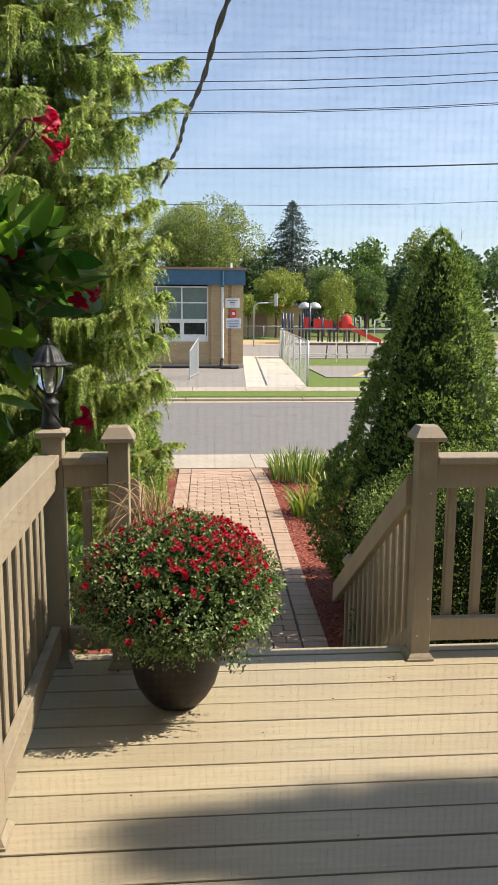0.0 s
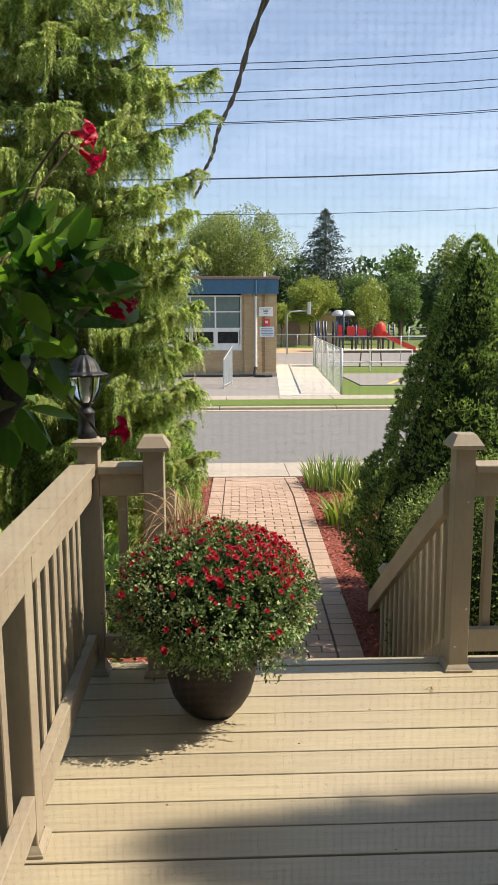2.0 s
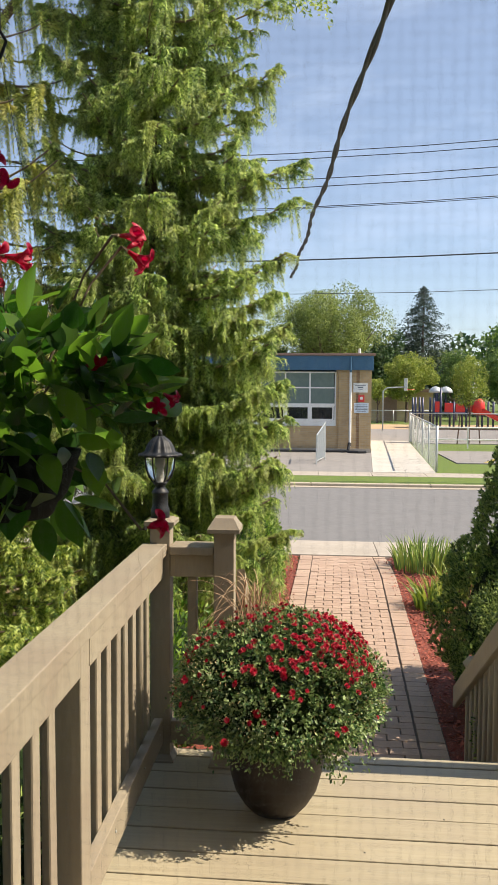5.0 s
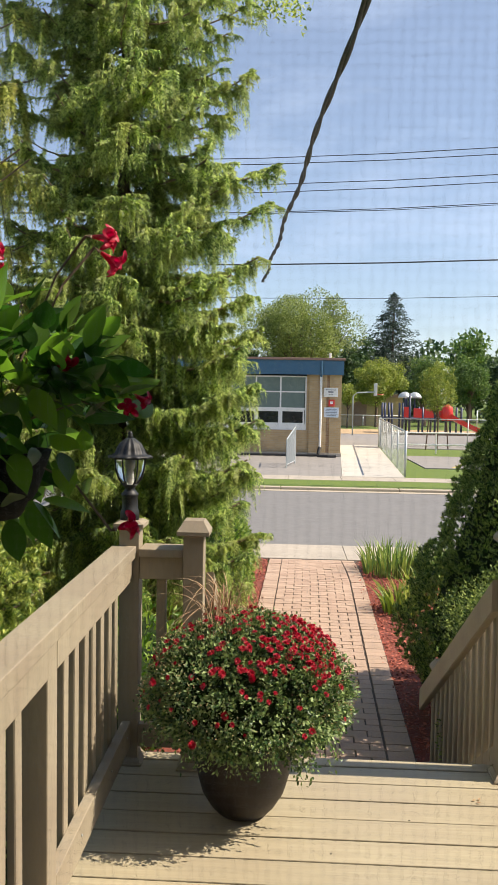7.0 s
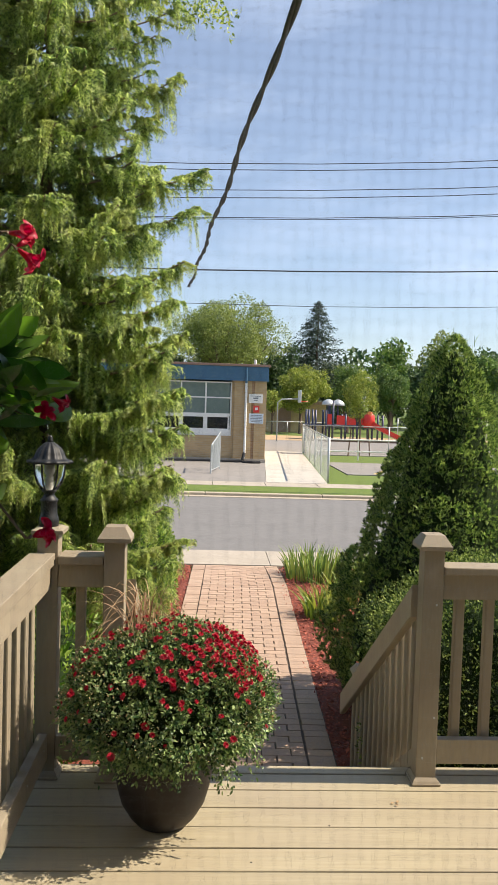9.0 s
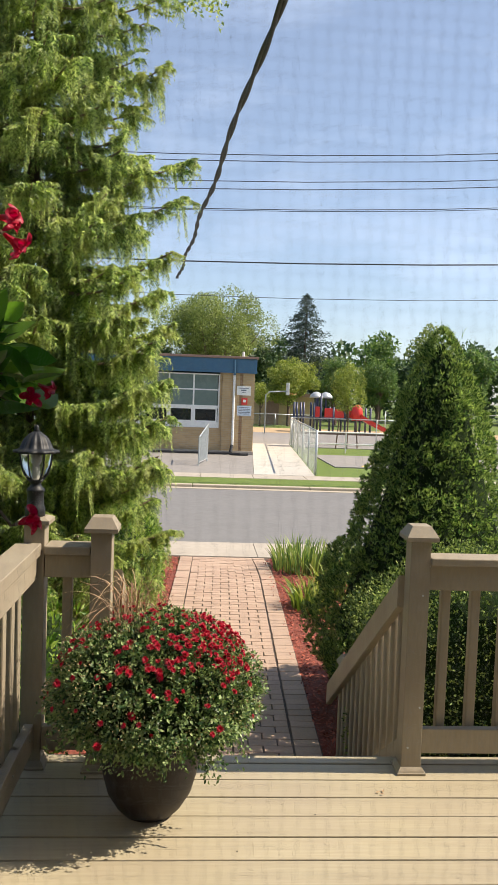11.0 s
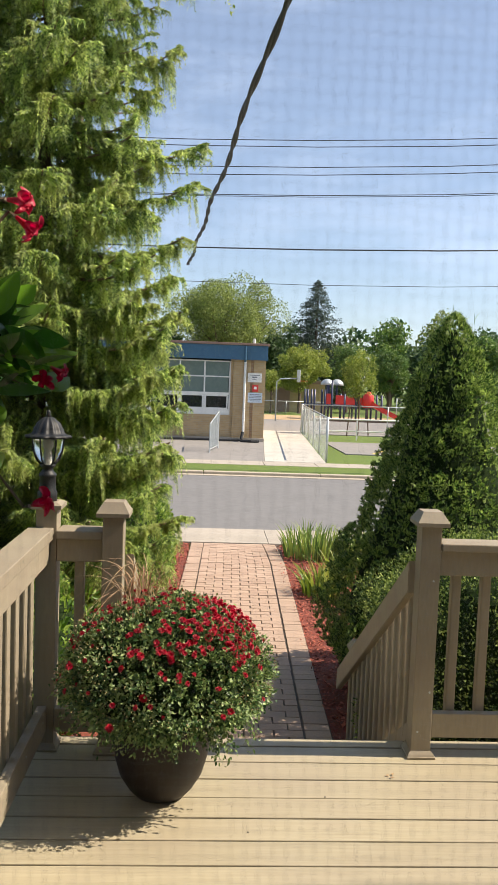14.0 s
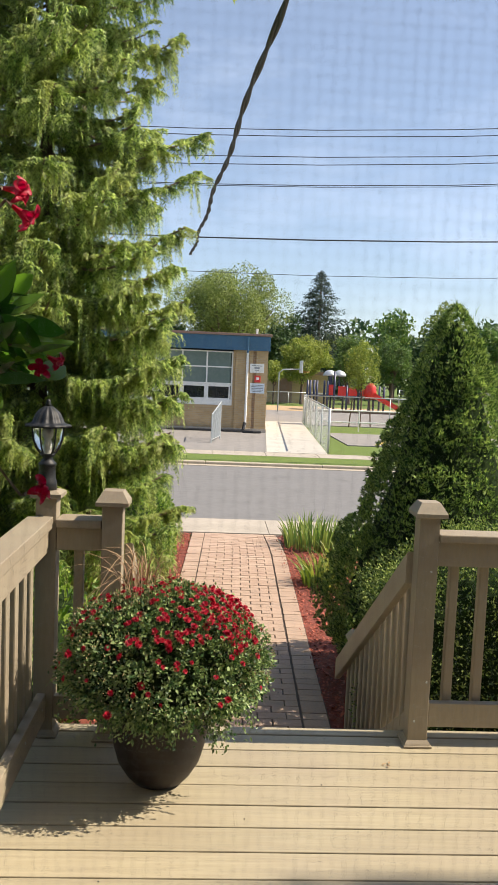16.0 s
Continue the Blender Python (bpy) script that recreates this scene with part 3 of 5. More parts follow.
# ---- house behind and porch roof ----
part("house_wall", boxed(-8, 8, -0.75, -0.55, -0.8, 5.6), M_SIDING, None, "tan siding of the house wall", kind="structure")
part("porch_soffit", boxed(-1.3, 0.45, -0.55, 1.62, 2.92, 3.0), M_WHITE, None, "white porch soffit", kind="structure")
# unseen blocker, sized to shade the left railing's near end but spare the basket
part("rail_shade_wall", boxed(0.78, 0.95, -0.55, 1.37, -0.02, 2.85), M_SIDING, None, "unseen wall with tan siding, added to shade the near railing", kind="structure")


# ---- insect screen in the house door ----
def screen_door(x0, x1, y, z1, z_mid):
    t = thing("screen_door", ((x0 + x1) / 2, y, 0), "closed screen door of fine grey insect mesh", "screen door")
    for xa, xb in ((x0, x0 + 0.09), (x1 - 0.09, x1)):
        part("stile", boxed(xa, xb, y - 0.014, y + 0.014, 0.004, z1, 0.004), M_WHITE, t)
    for za, zb in ((0.004, 0.16), (z_mid - 0.05, z_mid + 0.05), (z1 - 0.10, z1)):
        part("cross_rail", boxed(x0 + 0.092, x1 - 0.092, y - 0.012, y + 0.012, za, zb, 0.004), M_WHITE, t)
    pitch, w = 0.00138, 0.0000017      # yarns of loose glass fibres
    fibres = (-0.00030, -0.00019, -0.00010, -0.00003, 0.00003, 0.00010, 0.00019, 0.00030)
    v, f = [], []

    def strand(p, q, e1, e2):
        j = len(v)
        for end in (p, q):
            for s1, s2 in ((-1, -1), (1, -1), (1, 1), (-1, 1)):
                v.append((end[0] + s1 * e1[0] + s2 * e2[0], end[1] + s1 * e1[1] + s2 * e2[1], end[2] + s1 * e1[2] + s2 * e2[2]))
        f.extend((j + k, j + (k + 1) % 4, j + 4 + (k + 1) % 4, j + 4 + k) for k in range(4))
    for i in range(int((x1 - x0 - 0.18) / pitch)):
        xx = x0 + 0.09 + pitch * (i + 0.5)
        for o in fibres:
            strand((xx + o, y, z_mid + 0.05), (xx + o, y, z1 - 0.10), (w, 0, 0), (0, w, 0))
    for i in range(int((z1 - z_mid - 0.15) / pitch)):
        zz = z_mid + 0.05 + pitch * (i + 0.5)
        for o in fibres:
            strand((x0 + 0.09, y + 0.0001, zz + o), (x1 - 0.09, y + 0.0001, zz + o), (0, 0, w * 0.6), (0, w, 0))
    part("insect_mesh", (v, f), M_WIRE, t, "fine grey insect mesh", kind="stuff")


screen_door(-0.34, 0.54, 0.023, 2.05, 1.0)


# ---- post lantern ----
def lantern(x, y, z):
    t = thing("post_lantern", (x, y, z), "black metal post lantern with curved glass panes and ribbed cap", "lantern")
    part("base", lathe([(0.042, -0.030), (0.042, 0.008), (0.036, 0.02), (0.034, 0.075), (0.038, 0.08), (0.038, 0.088), (0.028, 0.098), (0.020, 0.112), (0.030, 0.122), (0.034, 0.13)], (x, y, z), 20), M_BLACK, t, smooth=True)
    part("glass", lathe([(0.030, 0.131), (0.047, 0.155), (0.059, 0.195), (0.063, 0.235), (0.063, 0.246)], (x, y, z), 24), M_GLASS, t, "clear curved glass", smooth=True).visible_shadow = False
    part("candle", lathe([(0.012, 0.125), (0.012, 0.19), (0.009, 0.195), (0.016, 0.21), (0.016, 0.23), (0.004, 0.243)], (x, y, z), 12), M_CREAM, t, "white candle tube and bulb", smooth=True)
    for i in range(6):
        a = math.pi / 3 * i + 0.2
        part("rib", tube([(x + r * math.cos(a), y + r * math.sin(a), z + h) for r, h in ((0.031, 0.13), (0.050, 0.155), (0.062, 0.195), (0.066, 0.25))], 0.004, 6), M_BLACK, t)
    cap = part("cap", lathe([(0.074, 0.243), (0.094, 0.246), (0.095, 0.254), (0.078, 0.259), (0.066, 0.267), (0.060, 0.284), (0.048, 0.308), (0.031, 0.324), (0.019, 0.333), (0.012, 0.336)], (x, y, z), 60, 0.06, 12), M_BLACK, t, "ribbed black cap", smooth=True)
    part("finial", lathe([(0.008, 0.334), (0.014, 0.34), (0.008, 0.347), (0.011, 0.354), (0.004, 0.364)], (x, y, z), 12), M_BLACK, cap, smooth=True)


lantern(LX + 0.023, 3.33, 1.122)


# ---- pot of chrysanthemums ----
def ball_shell(n, c, r, rg, low=-0.75, depth=0.12, flat=1.0):
    d = unit(rg.normal(0, 1, (n * 3, 3)))
    d = d[d[:, 2] > low][:n]
    s = 1 - np.abs(rg.normal(0, depth, len(d)))
    lump = 1 + 0.05 * np.sin(d[:, 0] * 7 + 1) * np.cos(d[:, 1] * 6) + 0.03 * np.sin(d[:, 2] * 9 + d[:, 0] * 5)
    off = d * np.asarray(r) * (s * lump)[:, None]
    off[:, 2] = np.where(off[:, 2] < 0, off[:, 2] * flat, off[:, 2])
    return np.asarray(c) + off, d


def flower_mesh(name, petals, radius, material, cup=0.35, layers=2, broad=0.55):
    items = []
    for k in range(layers):
        n = petals - 2 * k
        a = np.arange(n) / n * 2 * np.pi + 0.4 * k
        out = np.stack([np.cos(a), np.sin(a), np.full(n, cup + 0.5 * k)], 1)
        nr = np.stack([-np.cos(a) * cup, -np.sin(a) * cup, np.ones(n)], 1)
        items.append(leaves(np.tile([0, 0, 0.002 * k], (n, 1)) + out * 0.08 * radius, out, nr, radius * (1 - 0.25 * k), radius * broad, 0.2))
    return mesh_of(name, stack(*items), material)


me_mum = flower_mesh("flower", 13, 0.018, M_PETAL, 0.3, 3, 0.42)


def mum_pot(x, y):
    t = thing("flower_pot", (x, y, 0), "rounded dark brown planter of red chrysanthemums with dry grass", "potted plant")
    rg = np.random.default_rng(11)
    part("pot", lathe([(0.094, 0.002), (0.106, 0.007), (0.132, 0.036), (0.164, 0.09), (0.182, 0.155), (0.193, 0.23), (0.197, 0.31), (0.199, 0.345), (0.194, 0.350), (0.193, 0.343), (0.187, 0.31), (0.05, 0.305)], (x, y, 0), 48), M_POT, t, "dark brown glazed pot", smooth=True)
    part("soil", lathe([(0.176, 0.300), (0.17, 0.318), (0.09, 0.325)], (x, y, 0), 24), M_SOIL, t)
    c, r = np.array([x + 0.010, y + 0.01, 0.445]), np.array([0.412, 0.40, 0.345])
    # lumpy near-black ball gives the dark, shaded gaps between leaves
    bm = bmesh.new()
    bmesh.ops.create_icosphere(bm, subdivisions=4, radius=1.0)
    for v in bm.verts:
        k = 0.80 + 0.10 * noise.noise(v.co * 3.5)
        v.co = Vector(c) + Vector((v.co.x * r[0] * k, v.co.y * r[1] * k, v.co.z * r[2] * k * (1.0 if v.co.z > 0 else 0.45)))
    fo = part("foliage", bm, M_SHADE_CORE, t, "dense chrysanthemum foliage with a near-black core for inner shade")
    # leafy shoots: each a tuft of small lobed leaves round its own tip
    tips, td = ball_shell(1500, c, r * 1.0, rg, -0.72, 0.05, 0.50)
    m = len(tips)
    pick = np.repeat(np.arange(m), 17)
    back = rg.uniform(0, 1, len(pick)) ** 1.3
    d = td[pick]
    at = tips[pick] - d * (back * 0.07)[:, None] + rg.normal(0, 0.0105, (len(pick), 3))
    n = len(at)
    al = unit(d * 0.8 + rg.normal(0, 0.65, (n, 3)) + [0, 0, -0.25] * (d[:, 2:3] < 0.2) + [0, 0, 0.1])
    part("leaves", leaves(at, al, unit(d * 0.6 + rg.normal(0, 0.55, (n, 3)) + [0, 0, 0.5]), rg.uniform(0.011, 0.023, n), rg.uniform(0.008, 0.0155, n), 0.15), M_LEAF_MUM, fo, kind="stuff")
    # leafy sprigs that hang over the rim, longest on the path side
    at, al = [], []
    for i in range(190):
        a = rg.uniform(0, 2 * np.pi)
        rr = rg.uniform(0.22, 0.40)
        p = np.array([c[0] + rr * np.cos(a), c[1] + rr * np.sin(a), c[2] - r[2] * 0.46 * math.sqrt(max(0.05, 1 - (rr / 0.43) ** 2)) + 0.03])
        for j in range(rg.integers(4, 12) + (6 if np.cos(a) > 0.6 else 0)):
            p = p + [0.003 * np.cos(a), 0.003 * np.sin(a), -0.0068]
            at.append(p + rg.normal(0, 0.007, 3))
            al.append(rg.normal(0, 0.8, 3) + [0, 0, -0.9])
    n = len(at)
    part("trailing_foliage", leaves(np.array(at), np.array(al), rg.normal(0, 1, (n, 3)), rg.uniform(0.011, 0.023, n), rg.uniform(0.007, 0.012, n)), M_LEAF_MUM, fo, kind="stuff")
    # red blooms: a thick cluster on the sunny shoulder, loose groups round the upper half
    sunny = unit(np.array([0.52, -0.38, 0.80]))
    k, more = 0, []
    while k < 430:
        dd = unit(rg.normal(0, 1, 3))
        clump = 0.12 + 0.88 * (noise.noise(Vector(dd) * 5.0 + Vector((3, 1, 7))) > 0.02)
        dense = 0.012 + 0.42 * math.exp(-((dd[2] - 0.66) / 0.21) ** 2) * clump * (0.75 + 0.35 * dd[0]) + 0.30 * max(0, dd[2] - 0.55) * clump + 1.2 * math.exp(-np.sum((dd - sunny) ** 2) * 15) * (0.35 + 0.65 * clump)
        if dd[2] < -0.25 or rg.uniform() > dense:
            continue
        p = c + dd * r * rg.uniform(0.98, 1.05) * (1, 1, 1 if dd[2] > 0 else 0.5)
        q = Vector(dd + rg.normal(0, 0.3, 3) + np.array([0, 0, 0.3])).to_track_quat("Z", "Y").to_matrix().to_4x4()
        pm = Matrix.Translation(p) @ q @ Matrix.Scale(rg.uniform(0.55, 1.0), 4)
        if k < 290:
            piece("flower", me_mum, fo, pm)
        else:
            w = np.array(pm)
            v0 = np.array([tuple(e.co) for e in me_mum.vertices]) * 0.85
            more.append((v0 @ w[:3, :3].T + w[:3, 3], np.array([tuple(f.vertices) for f in me_mum.polygons])))
        k += 1
    part("bloom_cover", stack(*more), M_PETAL, fo, "half-open red blooms", kind="stuff")
    # small round buds
    at, d = ball_shell(2600, c, r * 1.015, rg, -0.1, 0.02)
    n = len(at)
    part("bud_cover", leaves(at, d, rg.normal(0, 1, (n, 3)), 0.0085, 0.007, 0.4), mat("mum_bud", (0.22, 0.28, 0.12), (0.42, 0.30, 0.16), 30, 0.5, 0, rand="island"), fo, kind="stuff")
    # dry grass that arches out of the middle
    n = 64
    a = rg.uniform(0, 2 * np.pi, n)
    base = np.stack([x - 0.10 + rg.normal(0, 0.03, n), y + 0.06 + rg.normal(0, 0.03, n), np.full(n, 0.66)], 1)
    ln = np.stack([np.cos(a) * 0.7 - 0.30, np.sin(a) * 0.6], 1) * rg.uniform(0.08, 0.50, n)[:, None]
    part("dry_grass", blades(base, ln, rg.uniform(0.36, 0.68, n), 0.0030, rg, 0.80, 10), M_STRAW, t, "dry tan grass blades", kind="stuff")


mum_pot(-0.036, 2.955)


# ---- hanging vine basket ----
def trumpet_mesh(name, r, material):
    """A funnel flower: a closed throat that opens into five pointed, uneven, ruffled petals."""
    v, f, seg = [], [], 50
    length = (1.0, 0.82, 1.08, 0.9, 0.98)
    for k, (rr, z) in enumerate(((0.0, -1.10), (0.12, -1.05), (0.16, -0.75), (0.24, -0.40), (0.36, -0.08), (0.62, 0.20), (0.86, 0.30), (1.04, 0.22))):
        for i in range(seg):
            a = 2 * math.pi * i / seg
            petal = int(((a + math.pi / 5) / (2 * math.pi / 5))) % 5
            lobe = abs(math.cos(2.5 * a)) ** 0.6
            s = rr * (1 - (0, 0, 0, 0, 0.05, 0.34, 0.58, 0.80)[k] * (1 - lobe)) * (1 + (length[petal] - 1) * lobe * rr)
            twist = a + 0.35 * rr
            fold = -0.16 * rr * math.sin(5 * a + 1.0) - 0.28 * rr * rr * (petal % 2) * lobe + 0.12 * rr * (petal == 2)
            v.append((r * s * math.cos(twist), r * s * math.sin(twist), r * (z + fold)))
    for k in range(7):
        for i in range(seg):
            j = (i + 1) % seg
            f.append((k * seg + i, k * seg + j, (k + 1) * seg + j, (k + 1) * seg + i))
    me = mesh_of(name, (v, f), material)
    me.polygons.foreach_set("use_smooth", [True] * len(me.polygons))
    return me


me_trumpet = trumpet_mesh("flower", 0.032, M_MFLOWER)


def vine_basket(x, y, z):
    t = thing("hanging_basket", (x, y, z), "hanging basket of glossy vine leaves and red trumpet flowers", "hanging basket", "hanging baskets")
    rg = np.random.default_rng(21)
    part("bowl", lathe([(0.04, -0.20), (0.08, -0.195), (0.11, -0.15), (0.130, -0.09), (0.135, -0.075), (0.125, -0.075), (0.11, -0.10), (0.04, -0.105)], (x, y, z), 32), M_BASKET, t, "black plastic bowl", smooth=True)
    for i in range(3):
        a = 2.1 * i + 0.4
        part("hanger_wire", tube([(x + 0.130 * math.cos(a), y + 0.130 * math.sin(a), z - 0.08), (x, y, z + 0.62)], 0.0005, 5), M_BLACK, t)
    part("hook", tube([(x, y, z + 0.61), (x + 0.012, y, z + 0.64), (x, y, z + 0.66), (x, y, 2.918)], 0.003, 6), M_BLACK, t)
    at, d = ball_shell(640, (x + 0.0, y, z - 0.01), (0.275, 0.22, 0.205), rg, -0.95, 0.30)
    keep = ~((at[:, 0] > x + 0.10) & (at[:, 2] < z - 0.02)) | (rg.uniform(0, 1, len(at)) < 0.16)
    at, d = at[keep], d[keep]
    # long leafy shoots that twine up and outwards
    for _ in range(18):
        a = rg.uniform(-2.6, 1.2)
        p, g = np.array([x, y, z]), np.array([math.cos(a) * 0.8, math.sin(a) * 0.6, rg.uniform(0.0, 0.7)])
        for s in np.linspace(0.16, rg.uniform(0.22, 0.29), 6):
            at = np.concatenate([at, [p + g * s + rg.normal(0, 0.012, 3) - [0, 0, 1.2 * (s - 0.16) ** 2]]])
            d = np.concatenate([d, [g]])
    n = len(at)
    al = unit(d * 0.9 + rg.normal(0, 0.55, (n, 3)) + [0.05, 0, 0.0])
    part("leaves", broad_leaves(at, al, unit(d * 0.6 + rg.normal(0, 0.5, (n, 3)) + [0, 0, 0.6]), rg.uniform(0.045, 0.095, n), rg.uniform(0.024, 0.044, n), 0.12), M_MANDE, t, "glossy green vine leaves", smooth=True, kind="stuff")
    stems = []
    spots = ((0.242, -0.01, 0.300), (0.247, 0.02, 0.262), (0.278, 0.0, 0.004), (0.303, 0.02, 0.018), (0.282, 0.0, -0.205), (0.178, -0.03, 0.081), (0.122, -0.02, 0.155),
             (-0.02, 0.0, 0.45), (-0.009, 0.02, 0.408), (-0.074, 0.0, 0.329), (-0.012, 0.0, 0.278), (0.039, 0.0, 0.265), (-0.019, -0.02, 0.228), (-0.049, 0.0, 0.195), (-0.078, 0.0, 0.145), (0.005, -0.16, 0.078), (-0.041, -0.14, 0.095))
    for i, (dx, dy, dz) in enumerate(spots):
        p = Vector((x + dx, y + dy, z + dz))
        aim = Vector((0.75 + 0.5 * math.cos(i * 1.9), -0.35 + 0.55 * math.sin(i * 2.4), -0.15 + 0.55 * math.sin(i * 3.7)))
        piece("flower", me_trumpet, t, Matrix.Translation(p) @ aim.to_track_quat("Z", "Y").to_matrix().to_4x4() @ Matrix.Rotation(i * 1.3, 4, "Z") @ Matrix.Scale((0.62 if i in (2, 3, 5, 6) else rg.uniform(0.8, 0.98)), 4))
        root = Vector((x + dx * 0.35, y + dy * 0.3, z + dz * 0.35 - 0.02))
        back = p - aim.normalized() * 0.045
        stems.append(tube([root, root.lerp(back, 0.55) + Vector((0, 0, 0.03)), back, p - aim.normalized() * 0.033], [0.0022, 0.002, 0.0028, 0.004], 5))
    for st in stems:
        part("stem", st, M_TWIG, t)
    return t


basket = vine_basket(-0.45, 1.30, 1.62)


# ---- evergreen shrubs ----
def cedar_cone(x, y, z, r, h, name, label, size0):
    t = thing(name, (x, y, z), label, "evergreen")
    rg = np.random.default_rng(31)

    def rad(u):
        # widest low down, curving in to the ground and up to the tip
        return np.interp(u, [0, 0.05, 0.108, 0.2, 0.265, 0.416, 0.565, 0.71, 0.852, 0.95, 1.0], [0.62, 0.75, 0.86, 1.0, 0.97, 0.79, 0.60, 0.435, 0.28, 0.125, 0.015]) * r
    # solid core: the shade between the sprays is put into its near-black colour
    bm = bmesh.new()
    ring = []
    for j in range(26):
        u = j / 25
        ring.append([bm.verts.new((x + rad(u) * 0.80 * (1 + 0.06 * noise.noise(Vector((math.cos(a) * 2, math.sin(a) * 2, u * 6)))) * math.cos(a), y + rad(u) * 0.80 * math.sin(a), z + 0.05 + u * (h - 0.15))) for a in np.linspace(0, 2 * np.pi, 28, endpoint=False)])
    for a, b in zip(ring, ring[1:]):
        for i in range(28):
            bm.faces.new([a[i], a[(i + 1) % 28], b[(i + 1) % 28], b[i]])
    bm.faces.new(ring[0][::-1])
    cr = part("crown", bm, M_SHADE_CORE, t, "near-black core, for inner shade, beneath dense green sprays")
    part("trunk", tube([(x, y, z - 0.03), (x, y, z + 0.3)], 0.06, 8), M_BARK, t)
    n = 26000 if h < 5 else 11000
    # sprays gathered in tufts that stand proud of, or sink behind, their neighbours
    nc = n // (10 if h < 5 else 2)
    tu, ta, td = np.clip(1 - rg.uniform(0, 1, nc) ** 0.62, 0, 0.99), rg.uniform(0, 2 * np.pi, nc), rg.normal(0, 0.055, nc)
    pick = rg.integers(0, nc, n)
    u = np.clip(tu[pick] + rg.normal(0, 0.011, n), 0, 0.995)
    a = ta[pick] + rg.normal(0, 0.045, n) * r / np.maximum(rad(u), 0.1 * r)
    lump = 1 + td[pick] + 0.05 * np.sin(a * 5 + u * 19) + 0.03 * np.sin(a * 3 + u * 47) + rg.normal(0, 0.03, n)
    rr = rad(u) * np.clip(lump, 0.82, 1.16)
    out = np.stack([np.cos(a), np.sin(a), np.full(n, 0.45)], 1)
    c = np.stack([x + rr * np.cos(a), y + rr * np.sin(a), z + 0.02 + u * h], 1)
    items = []
    # each spray is a flat fan of small scale-leaved twigs
    up = unit(np.array([0, 0, 1.0]) * 0.8 + out * 0.9 + rg.normal(0, 0.55, (n, 3)))
    fan = unit(np.cross(up, rg.normal(0, 1, (n, 3))))
    nrm = np.cross(up, fan)
    size = rg.uniform(0.6, 1.33, n) * size0
    for k, s in enumerate((-0.95, -0.55, -0.2, 0.18, 0.5, 0.9)):
        al = unit(up + fan * s)
        items.append(leaves(c + up * (size * (0.12 * (k % 3)))[:, None], al, nrm + rg.normal(0, 0.2, (n, 3)), size * rg.uniform(0.7, 1.1, n), size * 0.21, 0.1))
    part("sprays", stack(*items), M_CEDAR, cr, kind="stuff")
    # thin new shoots at the tip
    m = 46
    base = np.stack([x + rg.normal(0, 0.07, m), y + rg.normal(0, 0.07, m), z + h - rg.uniform(0.02, 0.25, m)], 1)
    part("shoots", blades(base, rg.normal(0, 0.02, (m, 2)), rg.uniform(0.04, 0.12, m), 0.003, rg, 0.1, 3), M_CEDAR, cr, kind="stuff")


cedar_cone(1.945, 5.84, -0.79, 0.865, 2.98, "cone_cedar", "clipped dark green conical cedar beside the path", 0.036)


def leafy_block(name, label, x0, x1, y0, y1, z0, z1, material, n, size, seed, category, rounding=3.0):
    """A shrub as a rounded block: core coloured near-black for inner shade, many leaves on and under the surface."""
    t = thing(name, ((x0 + x1) / 2, (y0 + y1) / 2, z0), label, category)
    rg = np.random.default_rng(seed)
    c, r = np.array([(x0 + x1) / 2, (y0 + y1) / 2, (z0 + z1) / 2]), np.array([x1 - x0, y1 - y0, z1 - z0]) / 2
    d = unit(rg.normal(0, 1, (n, 3)))
    s = 1 / (np.abs(d) ** rounding).sum(1) ** (1 / rounding)
    lump = 1 + 0.05 * np.sin(d[:, 0] * 9 + d[:, 2] * 7) + 0.05 * np.cos(d[:, 1] * 11) - np.abs(rg.normal(0, 0.06, n))
    at = c + d * r * (s * lump)[:, None]
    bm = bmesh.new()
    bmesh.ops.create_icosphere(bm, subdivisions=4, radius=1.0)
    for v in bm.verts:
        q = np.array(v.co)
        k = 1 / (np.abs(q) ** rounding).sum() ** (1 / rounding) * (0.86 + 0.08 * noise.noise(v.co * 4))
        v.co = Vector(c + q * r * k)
    f = part("foliage", bm, M_SHADE_CORE, t)
    al = unit(d * 0.7 + rg.normal(0, 0.6, (n, 3)) + [0, 0, 0.35])
    part("leaves", leaves(at, al, unit(d + rg.normal(0, 0.6, (n, 3))), rg.uniform(0.7, 1.3, n) * size, rg.uniform(0.35, 0.6, n) * size, 0.15), material, f, kind="stuff")
    for i in range(3):
        part("stem", tube([(c[0] + 0.05 * i, c[1], z0 - 0.02), (c[0] + 0.1 * (i - 1), c[1], z0 + 0.3)], 0.015, 6), M_BARK, t)
    return t


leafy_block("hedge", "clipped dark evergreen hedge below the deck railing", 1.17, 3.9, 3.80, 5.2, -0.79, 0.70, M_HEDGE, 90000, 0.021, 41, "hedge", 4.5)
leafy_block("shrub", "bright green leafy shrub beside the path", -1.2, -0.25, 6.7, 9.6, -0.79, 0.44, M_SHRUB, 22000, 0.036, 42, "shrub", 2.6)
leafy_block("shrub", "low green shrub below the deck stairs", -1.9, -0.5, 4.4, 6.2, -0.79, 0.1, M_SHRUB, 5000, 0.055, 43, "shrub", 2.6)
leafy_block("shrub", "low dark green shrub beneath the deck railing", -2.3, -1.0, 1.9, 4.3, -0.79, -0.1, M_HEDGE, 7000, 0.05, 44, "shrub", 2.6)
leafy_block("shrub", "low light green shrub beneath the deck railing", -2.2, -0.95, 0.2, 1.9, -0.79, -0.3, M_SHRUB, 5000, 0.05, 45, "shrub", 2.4)


